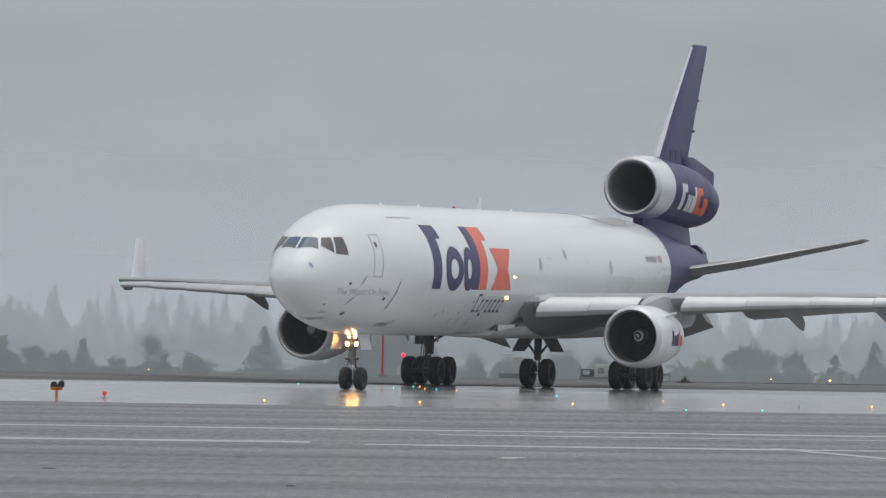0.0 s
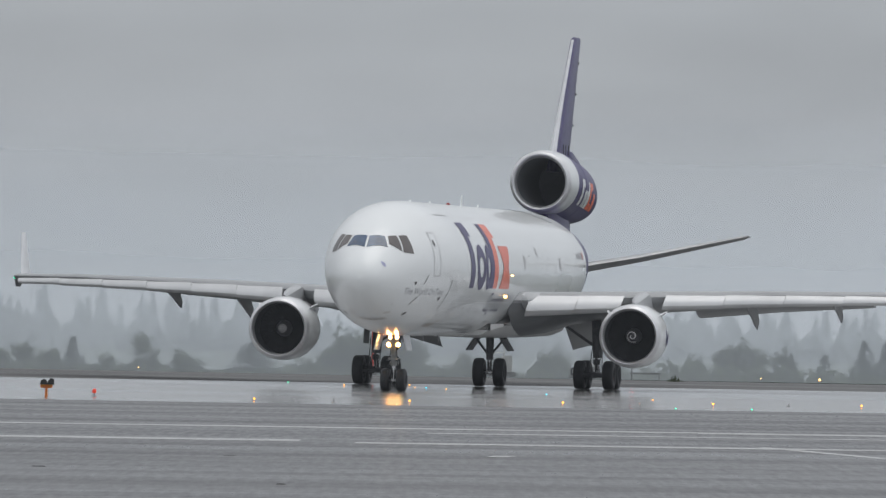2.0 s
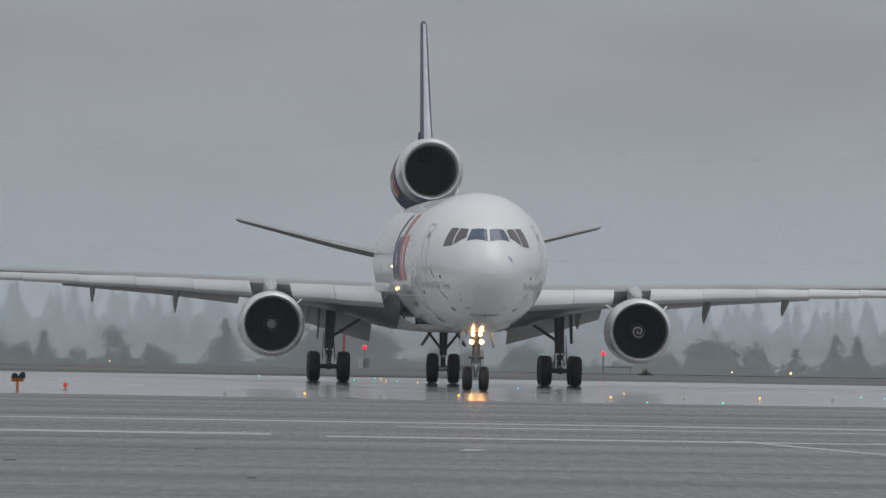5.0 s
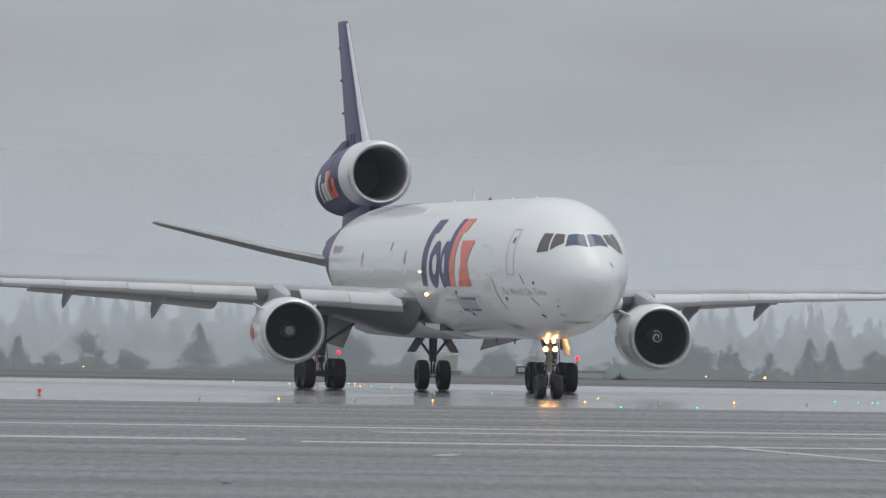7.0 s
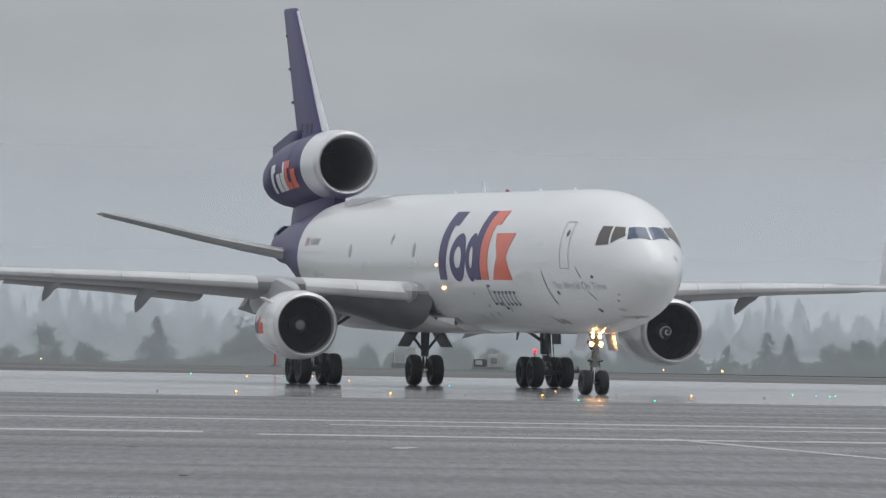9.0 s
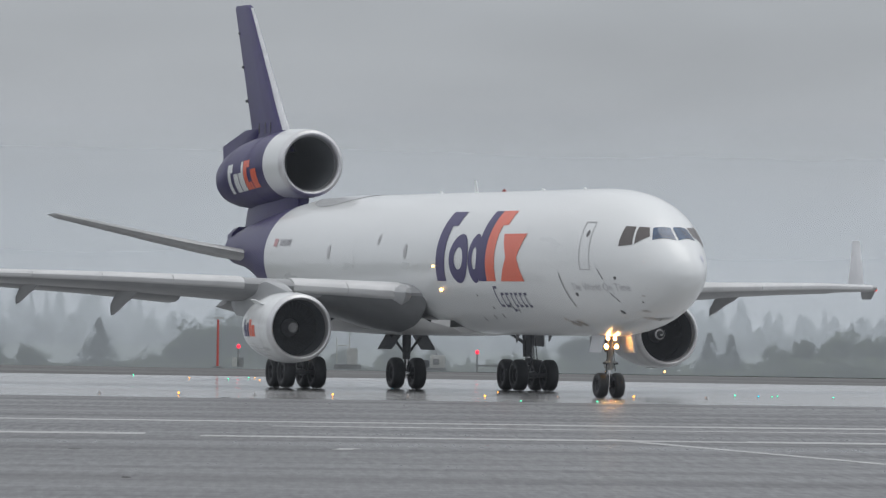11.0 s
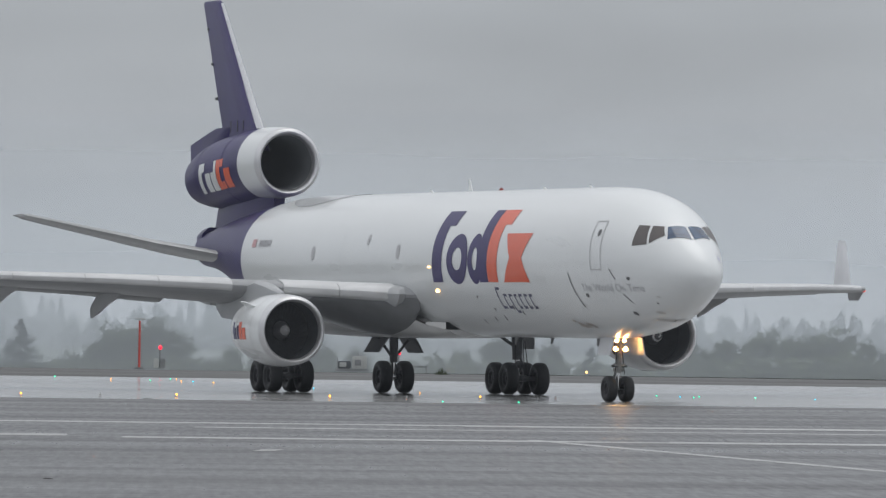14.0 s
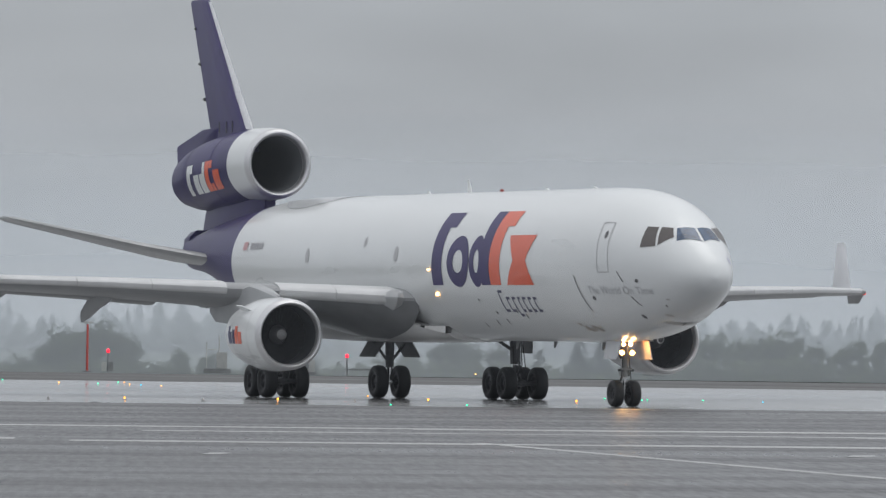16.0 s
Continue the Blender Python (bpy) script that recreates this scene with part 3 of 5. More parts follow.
def nacelle(parent, cx, cy, cz, r, length, prof_mat, lip_label, spiral):
    """Cowl, bright lip, dark duct, fan with blades, spinner; returns the fan and the cowl."""
    L = length
    outer = [(-.30, r * 1.012), (-.75, r * 1.035), (-1.5, r * 1.05), (-2.5, r * 1.03), (-L * .8, r * .92), (-L, r * .80), (-L, r * .77), (-L * .8, r * .86), (-2.4, r * .93)]
    cowl = part("engine", shifted(spun(outer, 48), (cx, cy, cz)), prof_mat, parent, "wing engine in a white cowl")
    lip = [(-.30, r * 1.012), (-.14, r * .985), (-.04, r * .94), (0, r * .90), (-.05, r * .865), (-.16, r * .845), (-.32, r * .835)]
    part("inlet_lip", shifted(spun(lip, 48), (cx, cy, cz)), M_METAL, cowl, lip_label)
    part("inlet_duct", shifted(spun([(-.32, r * .835), (-.8, r * .83), (-1.6, r * .86), (-2.2, r * .88), (-2.25, 0)], 40), (cx, cy, cz)), M_INLET, cowl)
    bm, roots = bmesh.new(), []
    for k in range(36):
        a = 2 * math.pi * k / 36
        rows = []
        for rr, tw, wd in ((.28 * r, 60, .18), (.55 * r, 42, .25), (.83 * r, 26, .30)):
            d = Vector((0, math.cos(a), math.sin(a)))
            tng = Vector((0, -math.sin(a), math.cos(a)))
            ch = (Vector((1, 0, 0)) * math.sin(radians(tw)) + tng * math.cos(radians(tw))) * wd * .5
            rows.append((d * rr - ch, d * rr + ch))
        vs = [[bm.verts.new(p) for p in rw] for rw in rows]
        for p, q in zip(vs, vs[1:]):
            bm.faces.new((p[0], p[1], q[1], q[0]))
        roots.append(vs[0])
    for p, q in zip(roots, roots[1:] + roots[:1]):
        bm.faces.new((p[0], p[1], q[1], q[0]))
    fan = part("fan", bm, M_FAN, cowl, "dark fan blades", smooth=False)
    bm = spun([(.62, 0), (.58, .07), (.42, .2), (.2, .32), (0, .39), (-.1, .39)], 24)
    spin = part("spinner", bm, M_SPIN, cowl)
    bm = bmesh.new()
    prev = None
    n = 40
    for k in range(n + 1):
        if spiral:
            a, rad = radians(k / n * 520), .05 + .24 * k / n
            wd = .024 + .012 * k / n
        else:
            a, rad, wd = radians(k / n * 360), .11, .10
        def at(rr):
            ax = .62 - rr * rr * 3.4 if rr < .3 else .62 - .306 - (rr - .3) * 2.2
            return (ax + .02, rr * math.cos(a), rr * math.sin(a))
        cur = (bm.verts.new(at(max(0.005, rad - wd))), bm.verts.new(at(rad)), bm.verts.new(at(rad + wd)))
        if prev:
            for i in range(2):
                bm.faces.new((prev[i], prev[i + 1], cur[i + 1], cur[i]))
        prev = cur
    mark = part("spinner_mark", bm, M_MARK if spiral else mat("worn_spinner_mark", (.30, .30, .30), .5), cowl, "white spiral" if spiral else "pale worn spinner tip")
    for d, q in ((-1.15, 1.045), (-3.0, 1.012)):
        part("cowl_seam", shifted(spun([(d, r * q + .004), (d - .02, r * q + .010), (d - .04, r * q + .002)], 48), (cx, cy, cz)), M_SEAM, cowl)
    part("cowl_latch", box(cx - 2.6, cx - 1.6, cy - .05, cy + .05, cz - r * 1.055, cz - r * 1.03, .01), M_LINE, cowl)
    part("core_exhaust", shifted(spun([(-L * .75, r * .62), (-L - .2, r * .6), (-L - 1.3, r * .42), (-L - 1.3, r * .38), (-L - .4, r * .45)], 32), (cx, cy, cz)), M_METAL, cowl, "bare metal exhaust nozzle")
    part("exhaust_plug", shifted(spun([(-L - .3, r * .3), (-L - 1.2, r * .24), (-L - 2.0, .02), (-L - 2.0, 0)], 24), (cx, cy, cz)), M_INLET, cowl)
    for ob in (fan, spin, mark):
        ob.location = (cx - 1.55, cy, cz)
        FANS.append((ob, cx - 1.55, cy, cz))
    return cowl


for sd in (1, -1):
    eng = nacelle(plane, -15.0, sd * 8.25, 2.62, 1.42, 4.6, M_WHITE, "bare metal inlet lip", sd > 0)
    # pylon
    rings = []
    for s, z0, z1, wd in ((16.4, 3.9, 4.18, .08), (17.6, 3.6, 4.45, .26), (19.2, 3.3, 4.66, .28), (21.5, 3.0, 4.3, .28), (23.6, 3.1, 4.0, .16), (24.6, 3.5, 3.9, .06)):
        rings.append([(-s, sd * 8.25 + a * wd, z) for a, z in ((-1, z0), (1, z0), (1, z1 - .1), (.5, z1), (-.5, z1), (-1, z1 - .1))])
    part("pylon", loft(rings), M_BELLY, eng, "grey engine pylon")
    # strake fins on the cowl
    for k in (1, -1):
        a = radians(50)
        o = Vector((0, k * math.sin(a), math.cos(a)))
        b = Vector((-16.4, sd * 8.25, 2.62))
        p = [b + Vector((0, 0, 0)) + o * 1.47, b + Vector((-1.2, 0, 0)) + o * 1.5, b + Vector((-1.3, 0, 0)) + o * 1.80, b + Vector((-.7, 0, 0)) + o * 1.78]
        t = Vector((0, k * math.cos(a), -math.sin(a))) * .02
        part("strake", loft([[v + t for v in p], [v - t for v in p]]), M_WHITE, eng)
    # small mark on the outer cowl
    for kk, m in ((0, M_PURPLE), (1, M_ORANGE)):
        bm = bmesh.new()
        for j, (u, wd, h) in enumerate(((0, .2, .62), (.24, .24, .42), (.52, .24, .5)) if kk == 0 else ((.8, .26, .62), (1.1, .3, .42))):
            g = []
            for z in (0, h * .5, h):
                row = []
                for x in (u, u + wd):
                    xx = -16.75 - x * 1.5 if sd > 0 else -18.85 + x * 1.5
                    zz = 2.22 + z * 1.15
                    rr = 1.42 * float(np.interp(-15.0 - xx, (.3, .75, 1.5, 2.5, 3.68, 4.6), (1.012, 1.035, 1.05, 1.03, .92, .8))) + .02
                    row.append(bm.verts.new((xx, sd * (8.25 + math.sqrt(max(.01, rr * rr - (zz - 2.62) ** 2))), zz)))
                g.append(row)
            for r0, r1 in zip(g, g[1:]):
                bm.faces.new((r0[0], r0[1], r1[1], r1[0]))
        part("cowl_mark", bm, m, eng, "small painted bars")

TX, TZ, TR = -39.2, 10.03, 1.54
prof = [(-.30, TR * 1.0), (-1, TR * 1.03), (-2.4, TR * 1.045)]
tail_engine = cw = part("tail_engine", shifted(spun(prof + [(-2.4, TR * 1.0), (-.4, TR * .9)], 48), (TX, 0, TZ)), M_WHITE, plane, "tail engine with a white inlet cowl")
part("inlet_lip", shifted(spun([(-.30, TR), (-.14, TR * .98), (-.04, TR * .94), (0, TR * .89), (-.05, TR * .84), (-.16, TR * .81), (-.4, TR * .785)], 48), (TX, 0, TZ)), M_METAL, cw, "bare metal inlet lip")
part("inlet_duct", shifted(spun([(-.4, TR * .785), (-1.2, TR * .76), (-3, TR * .78), (-7.5, TR * .82), (-7.5, 0)], 40), (TX, 0, TZ)), M_DUCT, cw, "long dark inlet duct")
def droop(bm):
    """The tail engine's axis sinks towards the nozzle."""
    for v in bm.verts:
        v.co.z -= .072 * max(0, TX - 2.4 - v.co.x)
    return bm


part("engine_cowl", droop(shifted(spun([(-2.4, TR * 1.045), (-3.4, TR * 1.055), (-5, TR * 1.06), (-7, TR * 1.05), (-8.6, TR * 1.0), (-9.8, TR * .90), (-10.9, TR * .76), (-10.9, TR * .70), (-9, TR * .85)], 48), (TX, 0, TZ))), M_PURPLE, tail_engine, "purple tail engine cowl")
part("exhaust_nozzle", droop(shifted(spun([(-10.4, TR * .68), (-11.7, TR * .5), (-11.7, TR * .44), (-10.4, TR * .5), (-10.4, 0)], 32), (TX, 0, TZ))), M_METAL, tail_engine)
for sd in (1, -1):
    for kk in (0, 1):
        bm = bmesh.new()
        for u, wd, z0, h in (((0, .38, 0, 1.15), (.38, .28, .8, .35), (.75, .5, 0, .72), (1.33, .5, 0, .72), (1.62, .24, 0, 1.15)) if kk == 0 else ((1.9, .38, 0, 1.15), (2.28, .34, .85, .3), (2.28, .34, 0, .28), (2.7, .62, 0, .75))):
            g = []
            for z in (z0, z0 + h * .2, z0 + h * .4, z0 + h * .6, z0 + h * .8, z0 + h):
                row = []
                for x in (u, u + wd):
                    xx = TX - 3.4 - x * 1.3 if sd > 0 else TX - 7.7 + x * 1.3
                    zz = TZ - .98 + z * 1.15
                    al = TX - xx
                    rr = TR * float(np.interp(al, (0, 7, 8.6), (1.06, 1.05, 1.0))) + .02
                    row.append(bm.verts.new((xx, sd * math.sqrt(rr * rr - (zz - TZ) ** 2), zz - .072 * (al - 2.4))))
                g.append(row)
            for r0, r1 in zip(g, g[1:]):
                bm.faces.new((r0[0], r0[1], r1[1], r1[0]))
        part("cowl_mark", bm, M_WHITE if kk == 0 else M_ORANGE, tail_engine, "white painted bars" if kk == 0 else "orange painted bars")
for d in (4.6, 8.2):
    part("cowl_seam", droop(shifted(spun([(-d, TR * (1.062 if d < 6 else 1.016) + .004), (-d - .03, TR * (1.062 if d < 6 else 1.014) + .012), (-d - .06, TR * (1.06 if d < 6 else 1.012))], 48), (TX, 0, TZ))), M_PURPLE, tail_engine)
# strut between fuselage and tail engine
rings = []
for z, s0, s1, wd in ((7.2, 40.3, 48.9, .46), (7.9, 40.4, 48.6, .46), (8.4, 40.35, 48.2, .46), (8.7, 40.35, 48.5, .48)):
    rings.append([(-(s0 + (s1 - s0) * f), a * wd, z) for f, a in ((0, -.55), (0, .55), (.08, 1), (.7, 1), (1, .15), (1, -.15), (.7, -1), (.08, -1))])
part("engine_strut", loft(rings), M_PURPLE, tail_engine, "purple strut under the tail engine")
part("strut_edge", box(-40.42, -40.30, -.22, .22, 7.75, 8.65, .03), M_PURPLE, tail_engine)


# -- fin, rudder and tailplane --
def vfoil(s0, s1, z, t):
    return [(-(s0 + (s1 - s0) * x), k * t, z) for x, k in ((0, 0), (.04, .3), (.15, .48), (.4, .5), (1, .06), (1, -.06), (.4, -.5), (.15, -.48), (.04, -.3))]


fin = part("fin", loft([vfoil(41.95, 47.8, 10.6, .62), vfoil(42.95, 48.2, 11.7, .56), vfoil(48.5, 51.1, 17.42, .30), vfoil(48.9, 51.0, 17.56, .16)]), M_PURPLE, plane, "purple fin with a pale leading edge")


def le_ring(s, z, t):
    return [(-s + .05, 0, z), (-s - .05, t * .22, z), (-s - .22, t * .36, z), (-s - .24, 0, z), (-s - .22, -t * .36, z), (-s - .05, -t * .22, z)]


part("fin_leading_edge", loft([le_ring(42.87, 11.6, .50), le_ring(48.5, 17.42, .28)]), M_PORT, fin, "pale bare leading edge")
part("rudder", loft([vfoil(47.4, 52.6, 10.0, .40), vfoil(47.4, 52.7, 11.0, .40), vfoil(46.2, 49.2, 11.72, .36)]), M_PURPLE, fin, "purple lower rudder")
for k in range(3):
    z = 13.0 + k * 1.6
    s = 48.6 + (z - 11.7) * .40
    part("rudder_hinge", box(-s - .02, -s + .16, -.10, .10, z, z + .14, .03), M_LINE, fin)
for s in (44.6, 45.4, 46.3):
    for sd in (1, -1):
        part("fin_seam", box(-s - .012, -s + .012, sd * .29 - .02, sd * .29 + .02, 11.5, 12.0), M_LINE, fin)
for sd in (1, -1):
    def sring(s0, s1, y, z, t):
        return [(-(s0 + (s1 - s0) * x), sd * y, z + k * t) for x, k in ((0, 0), (.03, .3), (.12, .48), (.4, .5), (1, .05), (1, -.05), (.4, -.5), (.12, -.48), (.03, -.3))]
    stab = part("tailplane", loft([sring(42.6, 49.6, 1.2, 5.80, .46), sring(45.1, 50.0, 4.2, 6.42, .36), sring(49.0, 51.2, 8.85, 7.56, .22), sring(49.4, 51.2, 9.02, 7.62, .10)]), M_STAB, plane, "pale grey upswept tailplane")
    part("elevator", loft([sring(49.5, 50.6, 1.9, 6.0, .16), sring(51.1, 51.7, 8.6, 7.5, .08)]), M_WINGGREY, stab)
part("tail_box", loft([[(-x, a * w, z) for a, z in ((-1, z0 + .3), (-.6, z0), (.6, z0), (1, z0 + .3), (1, z1 - .3), (.6, z1), (-.6, z1), (-1, z1 - .3))]
                        for x, w, z0, z1 in ((48.6, .8, 5.6, 7.2), (49.6, .7, 5.65, 7.1), (50.1, .55, 5.75, 7.0), (50.25, .4, 5.95, 6.8))]), M_PURPLE, plane, "purple tail end")


# -- landing gear --
def tyre_mesh(r, w):
    h = w / 2
    return spun([(-h * .72, r * .52), (-h * .95, r * .62), (-h, r * .76), (-h * .9, r * .90), (-h * .62, r * .985), (0, r), (h * .62, r * .985), (h * .9, r * .90), (h, r * .76), (h * .95, r * .62), (h * .72, r * .52)], 32, "y")


def rim_mesh(r, w):
    h = w / 2
    return spun([(-h * .72, r * .53), (-h * .70, r * .45), (-h * .3, r * .38), (-h * .34, r * .14), (-h * .6, r * .11), (-h * .6, 0), (h * .6, 0), (h * .6, r * .11), (h * .34, r * .14), (h * .3, r * .38), (h * .70, r * .45), (h * .72, r * .53)], 24, "y")


BIG, BIGRIM = mesh_of("tyre", tyre_mesh(.69, .53), M_TYRE), mesh_of("rim", rim_mesh(.69, .53), M_RIM)
SMALL, SMALLRIM = mesh_of("tyre", tyre_mesh(.52, .40), M_TYRE), mesh_of("rim", rim_mesh(.52, .40), M_RIM)
WHEELS = []


def wheel(x, y, r, tyre, rim):
    ob = new("wheel", tyre)
    ob.parent = plane
    ob.location = (x, y, r)
    hub = new("rim", rim)
    hub.parent = ob
    WHEELS.append((ob, x, y, r))


def nose_gear():
    bm = tube((.05, 0, 1.15), (.12, 0, 2.75), .125, .14)
    tube((.05, -.2, 1.28), (.05, .2, 1.28), .08, bm=bm)
    box(.0, .3, -.22, .22, 1.42, 1.52, .02, bm)
    g = part("nose_gear", bm, M_STRUTW, plane, "pale grimy nose gear strut")
    for sd in (1, -1):
        wheel(0, sd * .355, .52, SMALL, SMALLRIM)
    bm = tube((0, -.36, .52), (0, .36, .52), .07)
    tube((0, 0, .46), (.05, 0, 1.25), .075, bm=bm)
    part("oleo", bm, M_CHROME, g)
    bm = tube((-.12, 0, .62), (-.45, 0, .95), .045)
    tube((-.45, 0, .95), (-.10, 0, 1.3), .045, bm=bm)
    part("torque_link", bm, M_STRUT, g)
    bm = tube((-.05, .12, 1.9), (-1.25, .12, 2.6), .05)
    tube((-.05, -.12, 1.9), (-1.25, -.12, 2.6), .05, bm=bm)
    part("drag_brace", bm, M_STRUT, g)
    for sd in (1, -1):
        part("steering_cylinder", tube((.16, sd * .1, 1.42), (.16, sd * .32, 1.42), .05), M_STRUT, g)
        d = part("gear_door", loft([[(1.05, sd * .55, 2.55), (-.4, sd * .55, 2.55), (-.4, sd * .60, 2.55), (1.05, sd * .60, 2.55)],
                                    [(1.0, sd * .72, 1.85), (-.3, sd * .72, 1.85), (-.3, sd * .76, 1.85), (1.0, sd * .76, 1.85)]]), M_PORT, g, "pale open nose gear door lit by the taxi lamps")
        for z, y, r, m in ((2.10, .21, .062, M_LAMP), (2.42, .15, .045, M_LAMP)):
            lamp = part("taxi_lamp", shifted(spun([(.035, 0), (.03, r * .6), (.015, r * .9), (0, r), (-.02, r), (-.02, 0)], 20), (.22, sd * y, z)), m, g, "glowing warm taxi lamp")
            part("lamp_reflector", shifted(spun([(.0, r), (.03, r * 1.3), (.09, r * 1.65), (.02, r * 1.7), (-.02, r)], 20), (.18, sd * y, z)), M_HALO, g, "lamp reflector ring with an added orange glow as halo")
            part("lamp_housing", shifted(spun([(-.02, r * 1.06), (-.1, r * .9), (-.2, r * .3), (-.2, 0)], 20), (.17, sd * y, z)), M_STRUT, g)
        part("hose", tube((.14, sd * .12, 2.0), (.2, sd * .2, 1.1), .018), M_TYRE, g)
        part("lamp_bracket", tube((.12, 0, 2.2), (.24, sd * .22, 2.1), .03), M_STRUT, g)


def main_gear(sd):
    x0, y0 = -24.61, sd * 5.33
    bm = tube((x0, y0, 1.5), (x0 + .05, y0 - sd * .1, 3.7), .22, .24, 16)
    tube((x0 + .2, y0, 1.62), (x0 + .2, y0, 1.9), .12, bm=bm)
    g = part("main_gear", bm, M_STRUT, plane, "dark grimy main gear strut")
    for dx in (.82, -.82):
        for dy in (.69, -.69):
            wheel(x0 + dx, y0 + dy, .69, BIG, BIGRIM)
    bm = tube((x0 + .9, y0, .70), (x0 - .9, y0, .70), .16)
    for dx in (.82, -.82):
        tube((x0 + dx, y0 - .6, .69), (x0 + dx, y0 + .6, .69), .1, bm=bm)
    part("bogie_beam", bm, M_STRUT, g)
    part("oleo", tube((x0, y0, .75), (x0, y0, 1.75), .13), M_CHROME, g)
    bm = tube((x0 + .05, y0 + sd * .1, 1.9), (x0 - .1, y0 - sd * 1.9, 3.2), .07)
    part("side_brace", bm, M_STRUT, g)
    bm = tube((x0 + .22, y0, .95), (x0 + .55, y0, 1.35), .05)
    tube((x0 + .55, y0, 1.35), (x0 + .2, y0, 1.75), .05, bm=bm)
    part("torque_link", bm, M_STRUT, g)
    part("gear_door", loft([[(x0 + .75, y0 + sd * .42, 3.7), (x0 - .75, y0 + sd * .42, 3.7), (x0 - .75, y0 + sd * .48, 3.7), (x0 + .75, y0 + sd * .48, 3.7)],
                            [(x0 + .55, y0 + sd * .5, 1.95), (x0 - .6, y0 + sd * .5, 1.95), (x0 - .6, y0 + sd * .56, 1.95), (x0 + .55, y0 + sd * .56, 1.95)]]), M_DOOR, g, "dark main gear door")
    part("jack_pad", box(x0 + .10, x0 + .34, y0 - .16, y0 + .16, 1.18, 1.44, .03), M_STRUT, g)
    part("hose", tube((x0 + .2, y0 + sd * .25, 2.3), (x0 + .5, y0 + sd * .3, 1.0), .02), M_TYRE, g)
    part("hose", tube((x0 + .2, y0 - sd * .2, 2.2), (x0 + .6, y0 - sd * .28, .95), .02), M_TYRE, g)
    part("brake_line", tube((x0 + .25, y0 + sd * .1, 3.1), (x0 + .3, y0 + sd * .18, 1.4), .025), M_STRUT, g)


def centre_gear():
    x0 = -25.45
    g = part("centre_gear", tube((x0, 0, 1.3), (x0, 0, 2.5), .17, .2, 16), M_STRUT, plane, "dark centre gear strut")
    for dy in (.49, -.49):
        wheel(x0, dy, .69, BIG, BIGRIM)
    bm = tube((x0, -.45, .69), (x0, .45, .69), .12)
    tube((x0, 0, .6), (x0, 0, 1.5), .11, bm=bm)
    part("oleo", bm, M_CHROME, g)
    for sd in (1, -1):
        part("side_brace", tube((x0, sd * .08, 1.55), (x0, sd * .75, 2.4), .06), M_STRUT, g)
        part("gear_door", loft([[(x0 + 1.0, sd * .55, 2.4), (x0 - 1.0, sd * .55, 2.4), (x0 - 1.0, sd * .60, 2.42), (x0 + 1.0, sd * .60, 2.42)],
                                [(x0 + .9, sd * .98, 1.72), (x0 - .9, sd * .98, 1.72), (x0 - .9, sd * 1.03, 1.74), (x0 + .9, sd * 1.03, 1.74)]]), M_DOOR, g, "open centre gear door")
    part("torque_link", tube((x0 + .15, 0, .8), (x0 + .4, 0, 1.2), .05), M_STRUT, g)


nose_gear()
main_gear(1)
main_gear(-1)
centre_gear()


# ---- pavement, verge, distance ----
def zone(name, label, y_lo, y_hi, x_lo, x_hi, nx, ny, material, lift=0.0, warp=0.0):
    """A strip of ground between two gently uneven lines y_lo(x), y_hi(x)."""
    bm = bmesh.new()
    g = []
    for j in range(ny + 1):
        row = []
        for i in range(nx + 1):
            x = x_lo + (x_hi - x_lo) * i / nx
            a, b = y_lo(x), y_hi(x)
            y = a + (b - a) * j / ny
            row.append(bm.verts.new((x, y, ground_z(x, y) + lift)))
        g.append(row)
    for j in range(ny):
        for i in range(nx):
            bm.faces.new((g[j][i], g[j][i + 1], g[j + 1][i + 1], g[j + 1][i]))
    ob = new(name, mesh_of(name, bm, material))
    return tagged(ob, label, "ground", kind="structure")


